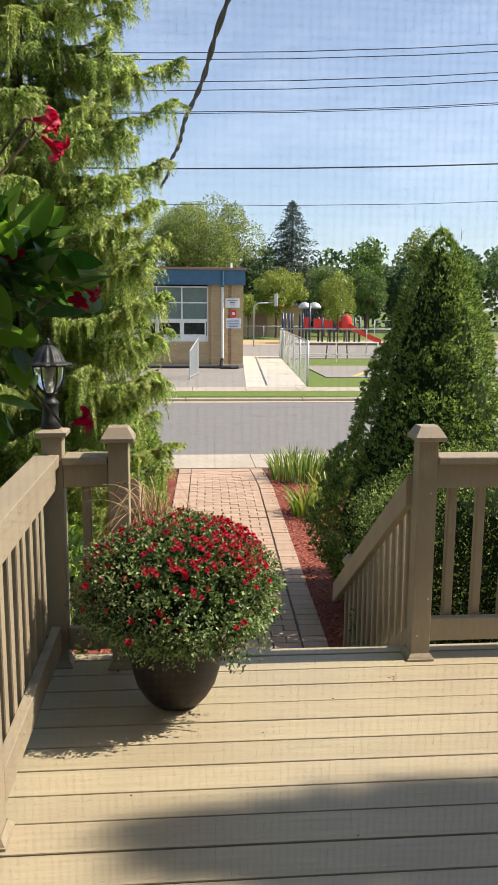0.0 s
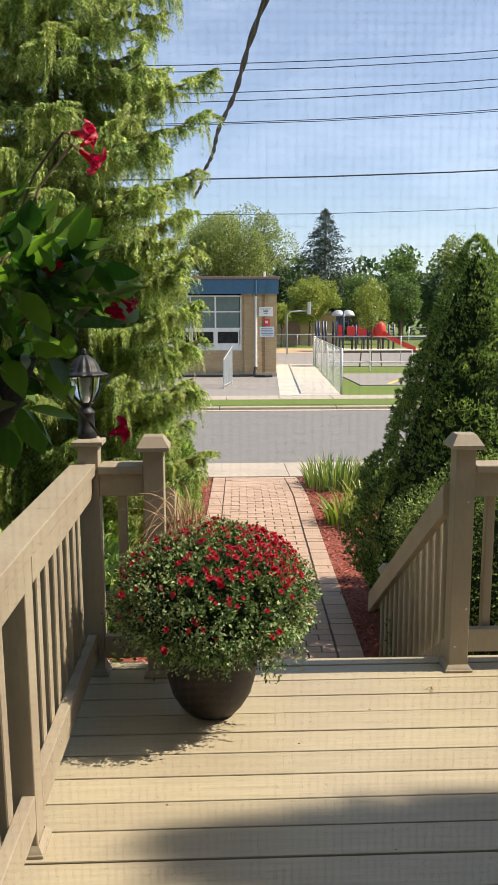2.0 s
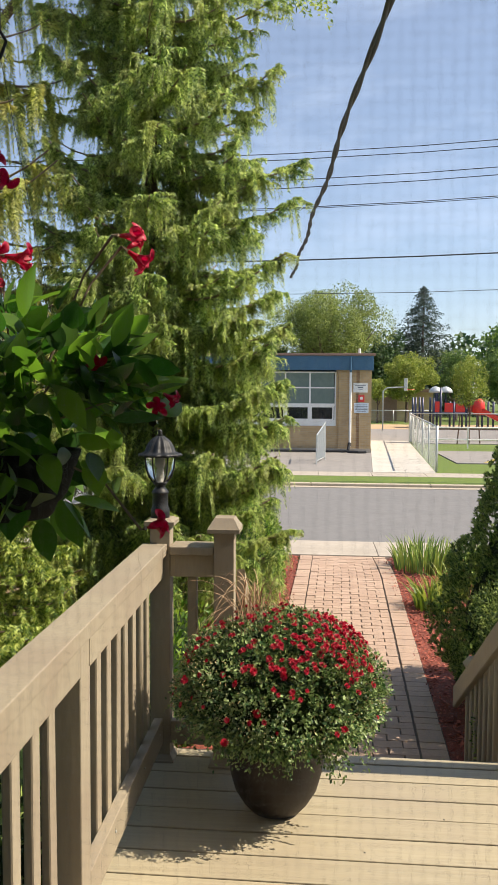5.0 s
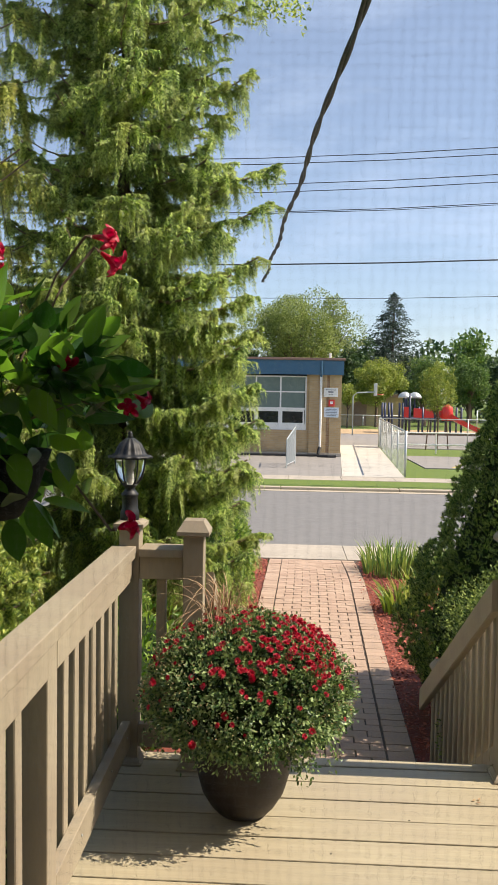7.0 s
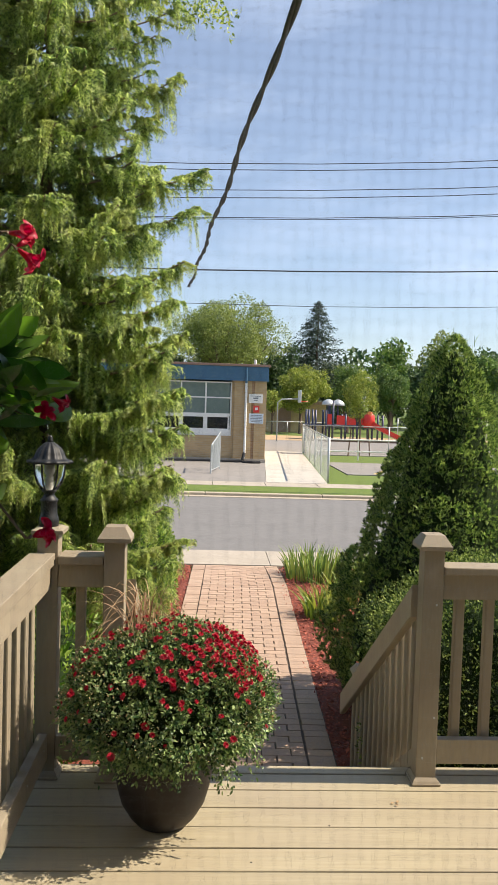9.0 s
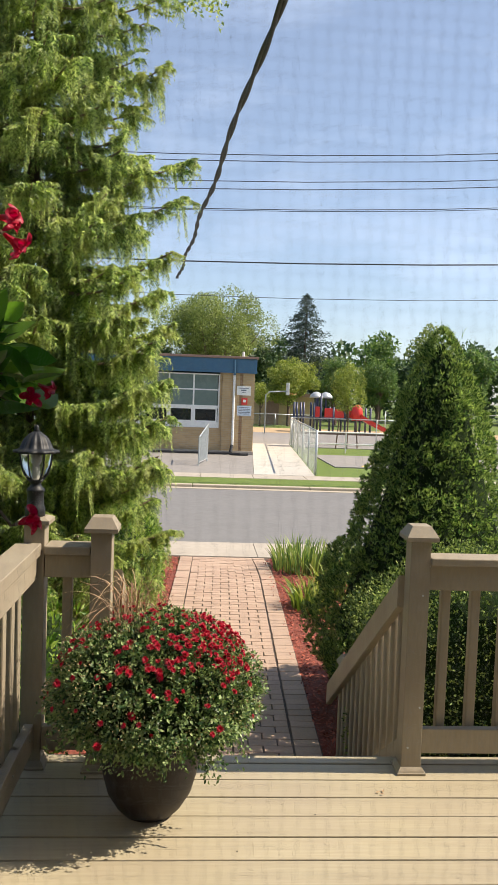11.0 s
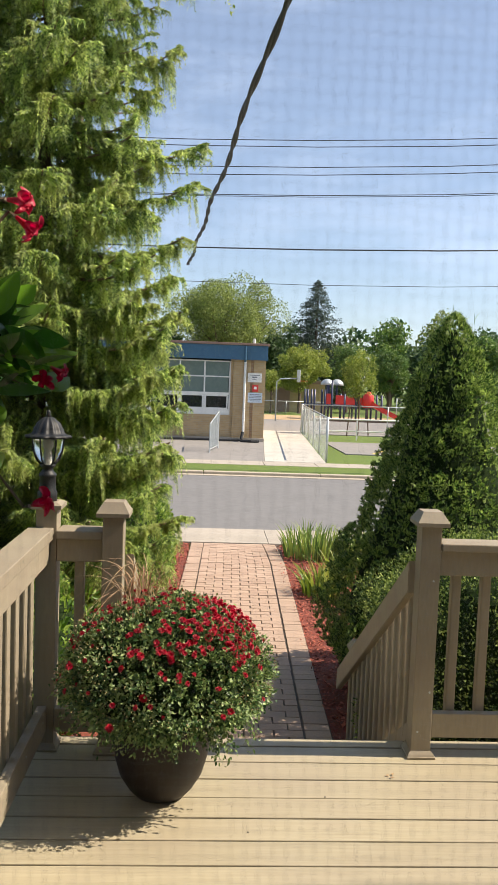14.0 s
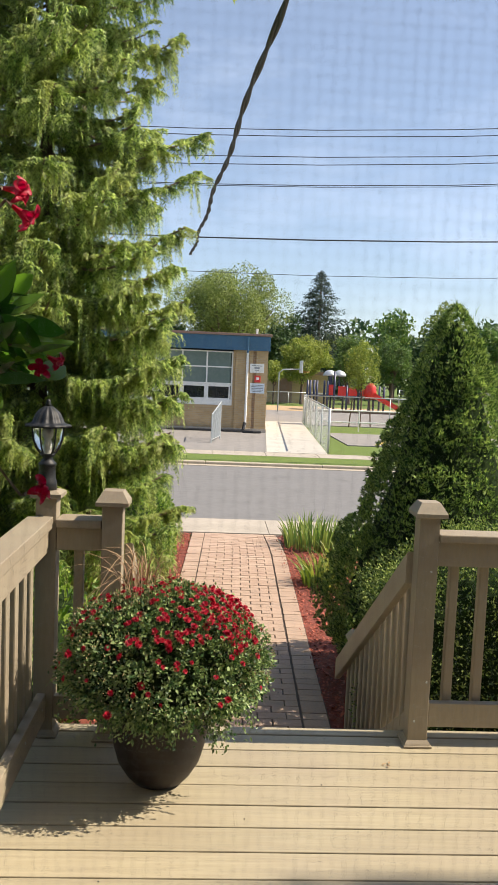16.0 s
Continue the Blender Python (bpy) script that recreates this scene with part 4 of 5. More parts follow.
# ---- weeping conifers ----
def weeping_conifer(x, y, z, h, reach, seed, material, strands, label, thin=1.0, low=0.5, size=1.0, hang=(0.10, 0.38), arms=()):
    """Level limbs hung with curtains of flat, drooping sprays. arms: extra limbs as (height, bearing in degrees, length)."""
    t = thing("weeping_conifer", (x, y, z), label, "conifer", "weeping conifers")
    rg = np.random.default_rng(seed)
    tk = [(x + 0.05 * math.sin(i * 1.3), y + 0.05 * math.cos(i * 1.7), z - 0.05 + h * i / 10) for i in range(11)]
    part("trunk", tube(tk, [0.085 * (1 - 0.09 * i) + 0.008 for i in range(11)], 10), M_BARK, t, smooth=True)
    P, A, N, L, W = [], [], [], [], []
    count = int(h * 21 * thin)
    rows = []
    for i in range(count):
        u = (i + rg.uniform(0, 1)) / count
        rows.append((u, z + low + u * (h - low - 0.1), i * 2.39996 + rg.normal(0, 0.3), reach * (1 - 0.5 * u ** 1.5) * rg.uniform(0.82, 1.06) * (0.78 + 0.22 * min(1.0, u * 6))))
    for za, bearing, ln in arms:
        rows.append(((za - z) / h, za, radians(bearing), ln))
    for u, zz, a, ln in rows:
        rise = rg.uniform(-0.18, 0.08) * ln
        pts = []
        for q in np.linspace(0, 1, 7):
            # out and a little up, sagging past the middle, lifting again at the tip
            dz = rise * q - 0.16 * ln * math.sin(q * 2.6) + 0.10 * ln * q ** 3
            pts.append(np.array([x + ln * q * math.cos(a + 0.18 * q), y + ln * q * math.sin(a + 0.18 * q), zz + dz]))
        part("limb", tube(pts, [0.020 * (1 - 0.8 * q) * (1.2 - u) + 0.003 for q in np.linspace(0, 1, 7)], 5), M_TWIG, t)
        pts = np.array(pts)
        side = np.array([-math.sin(a), math.cos(a), 0.0])
        outd = np.array([math.cos(a), math.sin(a), 0.0])
        far_side = 0.22 if math.sin(a) > 0.35 else 1.0
        # laterals: short side branches, each carrying a curtain of strands
        laterals = max(3, int(strands * ln / reach * far_side * (1.6 if u < 0.4 else 0.95) / 7))
        for _ in range(laterals):
            q = (0.06 + 0.94 * rg.uniform(0, 1)) * 5.999
            k = int(q)
            foot = pts[k] * (1 - (q - k)) + pts[k + 1] * (q - k)
            reachout = (rg.choice([-1, 1]) * side * rg.uniform(0.3, 1.0) + outd * rg.uniform(0.2, 0.9)) * rg.uniform(0.08, 0.34) * (1.15 - 0.10 * q)
            curtain = rg.uniform(*hang) * (1.0 if rg.uniform() < 0.8 else 2.2) * (1.15 - 0.10 * q)
            sway = rg.normal(0, 0.05, 3) * [1, 1, 0] + outd * 0.08
            for j in range(7):
                w = (j + rg.uniform(0, 1)) / 7
                p = foot + reachout * w + np.array([0, 0, 0.02 - 0.10 * w * w * 0.26])
                ln2 = curtain * rg.uniform(0.55, 1.15)
                m = int(ln2 / 0.0112) + 4
                e = np.arange(m) / m
                wob = rg.normal(0, 0.04, 2)
                pp = p + np.stack([(sway[0] + wob[0]) * e * ln2 + reachout[0] * 0.35 * e ** 0.5, (sway[1] + wob[1]) * e * ln2 + reachout[1] * 0.35 * e ** 0.5, 0.03 * np.sin(e * 3) - ln2 * e ** 1.25], 1)
                flat = rg.uniform(0, 2 * np.pi)
                fan = np.array([math.cos(flat), math.sin(flat), 0.0])
                flip = np.where(np.arange(m) % 2, 1.0, -1.0)[:, None]
                P.append(pp)
                A.append(fan * flip * 0.85 + reachout / 0.2 * (1 - e)[:, None] * 0.6 + np.array([0, 0, -1.0]) * (0.35 + 0.8 * e)[:, None] + rg.normal(0, 0.22, (m, 3)))
                N.append(np.array([-fan[1], fan[0], 0.25]) + rg.normal(0, 0.35, (m, 3)))
                taper = 1.15 - 0.55 * e
                L.append(rg.uniform(0.026, 0.050, m) * taper * size)
                W.append(rg.uniform(0.011, 0.0175, m) * taper * size)
    part("foliage", needles(np.concatenate(P), np.concatenate(A), np.concatenate(N), np.concatenate(L), np.concatenate(W)), material, t, kind="stuff")


weeping_conifer(-1.40, 6.95, -0.8, 8.2, 1.28, 51, M_WEEP, 330, "tall weeping conifer with drooping green sprays", 1.35, 0.30, 1.1, (0.05, 0.27),
                ((0.20, -25, 1.24), (0.35, -48, 1.2), (0.60, -14, 1.26), (1.45, -24, 1.28), (1.70, -42, 1.25), (2.30, -16, 1.28), (2.60, -42, 1.22), (1.05, -28, 1.24), (1.90, -20, 1.24), (2.85, -24, 1.28), (3.30, -18, 1.30), (3.80, -16, 1.36), (4.35, -26, 1.24), (4.95, -22, 1.16)))
weeping_conifer(-3.05, 6.3, -0.8, 8.4, 1.5, 52, M_WEEP2, 90, "tall weeping conifer with thin yellowing sprays", 0.8, 0.4, 1.2, (0.2, 0.8))
weeping_conifer(-2.3, 4.9, -0.8, 2.5, 1.0, 53, M_WEEP3, 230, "low bushy conifer with bright green drooping tips", 2.2, 0.2, 0.95, (0.06, 0.22))


# ---- overhanging branch of a locust behind the conifers ----
def locust(x, y, z):
    t = thing("locust_tree", (x, y, z), "leafy tree with a branch hanging past the conifers", "tree")
    rg = np.random.default_rng(58)
    part("trunk", tube([(x, y, z - 0.05), (x + 0.2, y - 0.1, 2.5), (x + 0.5, y - 0.3, 5.6), (x + 0.4, y - 0.2, 7.4)], [0.16, 0.13, 0.09, 0.03], 10), M_BARK, t, smooth=True)
    tip = [(x + 0.5, y - 0.3, 5.2), (-2.6, 7.6, 5.75), (-1.2, 7.1, 5.55), (-0.5, 7.0, 5.32), (0.05, 7.0, 5.16)]
    part("limb", tube(tip, [0.06, 0.045, 0.025, 0.014, 0.006], 7), M_BARK, t)
    pts = np.array(tip[1:])
    at = []
    for _ in range(150):
        s = rg.uniform(0.3, 2.98)
        k = int(s)
        p = pts[k] * (1 - s + k) + pts[k + 1] * (s - k)
        q = p + rg.normal(0, 0.10, 3) * [1, 1, 0.6] + [0, 0, -0.05]
        at.append(q + np.cumsum(rg.normal(0, 0.02, (14, 3)) + [0.004, 0, -0.010], 0))
    at = np.concatenate(at)
    n = len(at)
    part("foliage", leaves(at, rg.normal(0, 1, (n, 3)) + [0, 0, -0.3], rg.normal(0, 0.6, (n, 3)) + [0, 0, 1], rg.uniform(0.03, 0.06, n), rg.uniform(0.014, 0.026, n)), M_WEEP3, t, kind="stuff")


locust(-4.6, 9.2, -0.8)


# ---- irises ----
def iris_clump(x, y, rx, ry, n, hgt, material, seed, label):
    t = thing("iris_clump", (x, y, -0.775), label, "iris", "iris clumps")
    rg = np.random.default_rng(seed)
    a, r = rg.uniform(0, 2 * np.pi, n), np.sqrt(rg.uniform(0, 1, n))
    base = np.stack([x + rx * r * np.cos(a), y + ry * r * np.sin(a), np.full(n, -0.785)], 1)
    ln = np.stack([np.cos(a) * r * 0.14, np.sin(a) * r * 0.14], 1) + rg.normal(0, 0.07, (n, 2))
    part("foliage", blades(base, ln, rg.uniform(0.75, 1.15, n) * hgt, rg.uniform(0.018, 0.032, n), rg, 0.22, 5), material, t, kind="stuff")


iris_clump(1.62, 10.75, 0.42, 0.45, 230, 0.52, M_IRIS, 61, "clump of green sword-leaved irises beside the path")
iris_clump(2.35, 10.6, 0.40, 0.45, 170, 0.52, M_IRIS, 62, "clump of green sword-leaved irises behind the cedar")
iris_clump(1.46, 8.75, 0.20, 0.30, 130, 0.42, M_IRIS2, 63, "clump of yellowing sword-leaved irises beside the path")
iris_clump(1.85, 9.4, 0.25, 0.30, 90, 0.45, M_IRIS2, 64, "clump of yellowing sword-leaved irises behind the cedar")

# ---- overhead wires ----
def wire(x0, x1, y, za, zb, sag, rad, label):
    """A wire through heights za at x = -0.1 and zb at x = 6.5."""
    k = (zb - za) / 6.6
    pts = [(xx, y, za + k * (xx + 0.1) + sag * ((xx - 3.2) ** 2 - 10.9) / 400) for xx in np.linspace(x0, x1, 24)]
    part("overhead_wire", tube(pts, rad, 6), M_CABLE, None, label, category="wire")["group"] = "street wires"


for za, zb, rad in ((7.652, 7.998, 0.010), (7.498, 7.829, 0.010), (6.994, 7.335, 0.010), (6.798, 7.151, 0.010), (6.306, 6.627, 0.010), (6.27, 6.585, 0.008), (4.138, 4.285, 0.007)):
    wire(-30, 45, 20.0, za, zb, 1.2, rad, "thin dark overhead street wire")
wire(-30, 45, 20.0, 4.991, 5.202, 0.8, 0.017, "thick dark overhead cable")


def twisted_drop():
    """The service cable: two strands twisted round each other, from the house eave to the street line."""
    t = thing("service_cable", (0.95, 2.0, 4.2), "twisted dark service cable sagging from house to street", "cable")
    a, b = Vector((0.844, -0.56, 3.68)), Vector((-0.538, 20.0, 4.565))
    for s in range(2):
        pts = []
        for i in range(260):
            u = i / 259
            p = a.lerp(b, u)
            p += Vector((0.022 * math.sin(u * 30) * (0.3 + u), 0, 0.012 * math.sin(u * 23) * u))
            w = u * 2 * math.pi * 12 + math.pi * s
            pts.append(p + Vector((math.cos(w), 0.2 * math.sin(w), math.sin(w))) * (0.009 + 0.010 * u))
        part("strand", tube(pts, [0.0135 + 0.009 * i / 259 for i in range(260)], 7), M_CABLE, t, smooth=True)


twisted_drop()
pole = thing("utility_pole", (-3.4, 20.2, -0.7), "weathered wooden utility pole behind the conifers", "utility pole")
part("pole", tube([(-3.4, 20.25, -0.72), (-3.4, 20.25, 8.6)], [0.16, 0.11], 12), M_BARK, pole, smooth=True)
part("crossarm", boxed(-3.5, -3.3, 19.6, 20.9, 7.35, 7.47, 0.01), M_BARK, pole)

# ---- school ----
school = thing("school_building", (-5, 33, G1), "one-storey buff brick school with a blue fascia", "school building")
BX, BY = 2.19, 30.0
bmw = bmesh.new()
W0, W1, WB, WT = -12.2, 0.86, 0.36, 2.44     # window band
box(bmw, -16, W0, BY + 0.06, BY + 0.36, G1, 2.5)
box(bmw, W0, W1, BY + 0.06, BY + 0.36, G1, WB)
box(bmw, W1, 0.95, BY + 0.06, BY + 0.36, G1, 2.5)
part("front_wall", bmw, M_BRICK, school)
part("pier", boxed(0.952, 1.62, BY - 0.02, BY + 0.36, G1, 2.5, 0.006), M_BRICK, school)
part("corner_pier", boxed(1.74, BX, BY - 0.02, BY + 0.36, G1, 2.5, 0.006), M_BRICK, school)
part("recess_wall", boxed(1.62, 1.74, BY + 0.01, BY + 0.36, G1, 2.5), M_BRICKRED, school)
part("side_wall", boxed(BX - 0.25, BX - 0.002, BY + 0.362, BY + 14, G1, 2.5), M_BRICK, school)
part("back_wall", boxed(-16, BX - 0.26, BY + 13.7, BY + 14, G1, 2.5), M_BRICK, school)
part("plinth", boxed(-16, BX + 0.03, BY - 0.06, BY - 0.022, G1, G1 + 0.16, 0.01), M_CONC, school)
part("fascia", boxed(-16.3, BX + 0.06, BY - 0.16, BY + 14.2, 2.5, 3.04, 0.01), M_FASCIA, school, "blue painted fascia band")
part("drip_edge", boxed(-16.3, BX + 0.075, BY - 0.175, BY - 0.161, 2.49, 2.56), M_FASCIA, school)
part("roof_edge", boxed(-16.4, BX + 0.12, BY - 0.22, BY + 14.3, 3.042, 3.13, 0.01), M_ROOFTRIM, school, "rusty brown roof edge")
part("vent_pipe", tube([(1.77, BY + 0.8, 3.13), (1.77, BY + 0.8, 3.36)], 0.05, 12), M_WHITE, school)
part("interior_back", boxed(-16, 0.9, BY + 3, BY + 3.1, G1, 2.45), M_BLIND, school)
for wi in range(4):
    x1 = W1 - wi * 2.93
    x0 = x1 - 2.9
    win = part("window", boxed(x0, x1, BY + 0.16, BY + 0.20, WB + 0.02, WB + 0.06), M_WHITE, school)
    fr = bmesh.new()
    for a, b, c, d in ((x0, x1, WT - 0.05, WT), (x0, x1, WB, WB + 0.22), (x0, x1, 1.12, 1.22), (x0, x1, 1.80, 1.85)):
        box(fr, a, b, BY + 0.10, BY + 0.17, c, d)
    for k in range(4):
        xx = x1 - 0.055 - k * 0.945
        box(fr, max(xx - (0.03 if k else 0), x0), xx + (0.03 if k else 0.055), BY + 0.095, BY + 0.172, WB, WT)
    part("window_frame", fr, M_WHITE, win, "white window frame")
    for k in range(3):
        xa = x1 - 0.055 - k * 0.945
        for za, zb, mt in ((1.22, 1.80, M_BLIND), (1.85, WT - 0.05, M_BLIND), (WB + 0.22, 1.12, M_DARKGLASS)):
            part("pane", boxed(xa - 0.915, xa - 0.03, BY + 0.13, BY + 0.14, za, zb), mt, win)
        sash = bmesh.new()
        for a, b, c, d in ((xa - 0.915, xa - 0.03, 1.07, 1.12), (xa - 0.915, xa - 0.03, WB + 0.22, WB + 0.27), (xa - 0.915, xa - 0.865, WB + 0.27, 1.07), (xa - 0.08, xa - 0.03, WB + 0.27, 1.07)):
            box(sash, a, b, BY + 0.115, BY + 0.129, c, d)
        part("sash", sash, M_WHITE, win)
pipe = part("downpipe", tube([(1.40, BY - 0.10, 2.5), (1.40, BY - 0.10, -0.30), (1.38, BY - 0.13, -0.42), (1.34, BY - 0.25, -0.52)], 0.048, 12), M_WHITE, school, "white metal downpipe")
part("downpipe_head", tube([(1.40, BY - 0.185, 3.0), (1.40, BY - 0.185, 2.5), (1.40, BY - 0.10, 2.42)], 0.045, 12), M_FASCIA, pipe)
part("pipe_shoe", tube([(1.39, BY - 0.11, -0.28), (1.33, BY - 0.26, -0.54)], 0.062, 12), M_BLACK, pipe)
part("drain_hose", tube([(1.33, BY - 0.28, -0.57), (0.6, BY - 0.35, -0.58), (-0.4, BY - 0.3, -0.58), (-1.6, BY - 0.33, -0.58)], 0.045, 8), M_BLACK, None, "black corrugated drain hose along the wall", category="hose")
part("drain_hose", tube([(1.3, BY - 0.40, -0.59), (1.7, BY - 0.5, -0.59), (2.0, BY - 0.42, -0.59)], 0.05, 8), M_BLACK, None, "black corrugated drain hose end", category="hose")


def wall_sign(x0, x1, z0, z1, material, bars, label, ink):
    s = thing("wall_sign", ((x0 + x1) / 2, BY - 0.04, z0), label, "sign", "wall signs")
    part("panel", boxed(x0, x1, BY - 0.045, BY - 0.022, z0, z1, 0.004), material, s)
    for u, v, w, h in bars:
        cx, cz = x0 + (x1 - x0) * u, z0 + (z1 - z0) * v
        part("text_bar", boxed(cx - w / 2, cx + w / 2, BY - 0.049, BY - 0.0455, cz - h / 2, cz + h / 2), ink, s)


wall_sign(1.51, 2.05, 1.65, 2.00, M_WHITE, ((0.5, 0.78, 0.40, 0.025), (0.5, 0.55, 0.20, 0.05), (0.5, 0.3, 0.16, 0.02)), "white wall sign with faint printing", M_INK)
wall_sign(1.70, 1.93, 1.29, 1.55, M_SIGNRED, ((0.5, 0.55, 0.11, 0.10),), "small red square wall sign", M_WHITE)
wall_sign(1.54, 2.09, 0.87, 1.25, M_SIGNBLUE, ((0.5, 0.82, 0.42, 0.02), (0.5, 0.66, 0.46, 0.02), (0.5, 0.5, 0.44, 0.02), (0.5, 0.34, 0.46, 0.02), (0.5, 0.18, 0.36, 0.02)), "pale blue wall sign with lines of print", M_INK)


# ---- chain-link fences ----
def chain_fence(a, b, h, spacing, label, cell=0.085, wr=0.0045):
    a, b = Vector(a), Vector(b)
    t = thing("chain_link_fence", a, label, "fence", "chain-link fences")
    ln, d = (b - a).length, (b - a).normalized()
    n = max(1, round(ln / spacing))
    for i in range(n + 1):
        p = a + d * ln * i / n
        part("post", tube([p, p + Vector((0, 0, h + 0.03))], 0.038 if i in (0, n) else 0.026, 10), M_GALV, t, smooth=True)
    part("top_rail", tube([a + Vector((0, 0, h)), b + Vector((0, 0, h))], 0.024, 8), M_GALV, t, smooth=True)
    side = d.cross(Vector((0, 0, 1)))
    v, f = [], []
    k = -h
    while k < ln:
        for sgn in (1, -1):
            s0, s1 = max(k, 0.0), min(k + h, ln)
            if s1 > s0:
                z0, z1 = (s0 - k), (s1 - k)
                if sgn < 0:
                    z0, z1 = h - z0, h - z1
                p, q = a + d * s0 + Vector((0, 0, z0)), a + d * s1 + Vector((0, 0, z1))
                w = (q - p).normalized().cross(side) * wr
                o = side * wr
                j = len(v)
                for e in (p, q):
                    v += [tuple(e + w * 0.87 - o * 0.5), tuple(e - w * 0.87 - o * 0.5), tuple(e + o)]
                f += [(j, j + 1, j + 4, j + 3), (j + 1, j + 2, j + 5, j + 4), (j + 2, j, j + 3, j + 5)]
        k += cell
    part("wire_mesh", (v, f), M_WIRE, t, "galvanised wire mesh")


chain_fence((3.62, 23.0, G1), (4.55, 37.6, G1), 1.33, 2.9, "grey galvanised chain-link fence along the walkway", 0.06, 0.0011)
chain_fence((4.62, 37.7, G1), (13.0, 37.9, G1), 1.33, 4.2, "grey galvanised chain-link fence beside the school yard", 0.14, 0.003)
chain_fence((13.6, 56, G1), (34, 58, G1), 1.5, 3.4, "distant dark chain-link fence before the trees", 0.2, 0.003)
chain_fence((2.6, 58, G1), (9.0, 59, G1), 1.0, 3.2, "distant low fence behind the yard", 0.2, 0.004)
gate = thing("barrier_gate", (0.14, 24.9, G1), "small grey metal barrier on the forecourt", "barrier")
bmf = [tube([(0.13, 24.85, G1), (0.13, 24.85, 0.28), (0.42, 26.6, 0.62), (0.42, 26.6, G1)], 0.022, 8)]
part("frame", merge(*bmf), M_GALV, gate)
for i in range(13):
    s = (i + 0.5) / 13
    part("bar", tube([(0.13 + 0.29 * s, 24.85 + 1.75 * s, G1 + 0.12), (0.13 + 0.29 * s, 24.85 + 1.75 * s, 0.28 + 0.34 * s)], 0.012, 6), M_GALV, gate)
part("bottom_bar", tube([(0.13, 24.85, G1 + 0.12), (0.42, 26.6, G1 + 0.12)], 0.015, 6), M_GALV, gate)

# ---- school yard: rails, hoops, playground ----
rack = thing("bar_railing", (5.2, 33, G1), "low white pipe railing beside the parking area", "railing")
for x in (4.6, 6.4, 8.2):
    part("post", tube([(x, 33.0, G1), (x, 33.0, 0.25)], 0.03, 8), M_WHITE, rack)
for z in (0.22, -0.28):
    part("rail", tube([(4.6, 33.0, z), (8.2, 33.0, z)], 0.03, 8), M_WHITE, rack)


def hoop(x, y, label, face):
    t = thing("basketball_hoop", (x, y, G1), label, "basketball hoop", "basketball hoops")
    d = Vector((math.cos(face), math.sin(face), 0))
    part("pole", tube([(x, y, G1), (x, y, 1.75), tuple(Vector((x, y, 1.95)) + d * 0.25), tuple(Vector((x, y, 2.0)) + d * 1.3)], 0.04, 8), M_GALV, t, smooth=True)
    c = Vector((x, y, 2.15)) + d * 1.35
    m = Matrix.Translation(c) @ Matrix.Rotation(face, 4, "Z")
    part("backboard", boxed(-0.025, 0.025, -0.55, 0.55, -0.38, 0.38, 0.02, m), M_WHITE, t)
    ring = [tuple(c + d * 0.32 + Vector((0.22 * math.cos(a), 0.22 * math.sin(a), -0.3))) for a in np.linspace(0, 2 * math.pi, 17)]
    part("rim", tube(ring, 0.015, 5), M_RED, t)


hoop(4.15, 48.0, "basketball hoop on a bent grey pole", 0.04)


def play_structure(x, y):
    t = thing("play_structure", (x, y, G1), "playground structure with navy posts and red slides", "playground")
    for dx in (-1.35, -0.9, -0.2, 0.25, 1.1, 1.9, 2.9, 3.6):
        for dy in (0, 1.5):
            top = 1.35 if dx < 0 else (2.0 if dx < 0.6 else 1.1)
            part("post", tube([(x + dx, y + dy, G1), (x + dx, y + dy, top)], 0.07, 8), M_NAVY, t, smooth=True)
    for dx in (-1.1, 0.02, 1.5):
        part("platform", boxed(x + dx - 0.5, x + dx + 0.9, y + 0.05, y + 1.45, 0.30, 0.38), M_NAVY, t)
    for dx, w, z0, z1 in ((-0.12, 0.30, 0.4, 1.1), (0.5, 0.55, 0.4, 1.0), (1.2, 0.6, 0.4, 0.95), (2.0, 0.8, 0.42, 0.9)):
        part("panel", boxed(x + dx, x + dx + w, y - 0.04, y + 0.0, z0, z1, 0.02), M_RED, t, "red plastic panel")
    # pale domes on posts stand in for fan-shaped basketball backboards
    for dx, dy in ((0.0, 0.6), (0.75, 1.2)):
        v, f = lathe([(0.46, 0.0), (0.44, 0.14), (0.32, 0.30), (0.14, 0.40), (0.03, 0.42)], (x + dx, y + dy, 1.66), 16)
        part("backboard_dome", (v, f), M_GALV, t, "pale grey dome standing in for a fan-shaped backboard", smooth=True)
        part("dome_post", tube([(x + dx, y + dy, 0.3), (x + dx, y + dy, 1.7)], 0.05, 8), M_NAVY, t)
    # slide: a tall hood and a trough that runs down to the chips
    part("slide_hood", lathe([(0.36, 0.0), (0.38, 0.5), (0.33, 0.85), (0.2, 1.02), (0.03, 1.06)], (x + 2.65, y - 0.2, 0.25), 16), M_RED, t, smooth=True)
    v, f = [], []
    for i in range(9):
        s = i / 8
        px, pz = x + 2.85 + 2.1 * s, 0.45 - 1.05 * (s ** 0.85)
        for dy, dz in ((-0.34, 0.26), (-0.28, 0.02), (0.28, 0.02), (0.34, 0.26), (0.40, 0.26), (0.34, -0.05), (-0.34, -0.05), (-0.40, 0.26)):
            v.append((px, y - 0.2 + dy, pz + dz))
    for i in range(8):
        for k in range(8):
            j = (k + 1) % 8
            f.append((i * 8 + k, i * 8 + j, i * 8 + 8 + j, i * 8 + 8 + k))
    part("slide", (v, f), M_RED, t, "red plastic slide")


play_structure(7.9, 51.5)

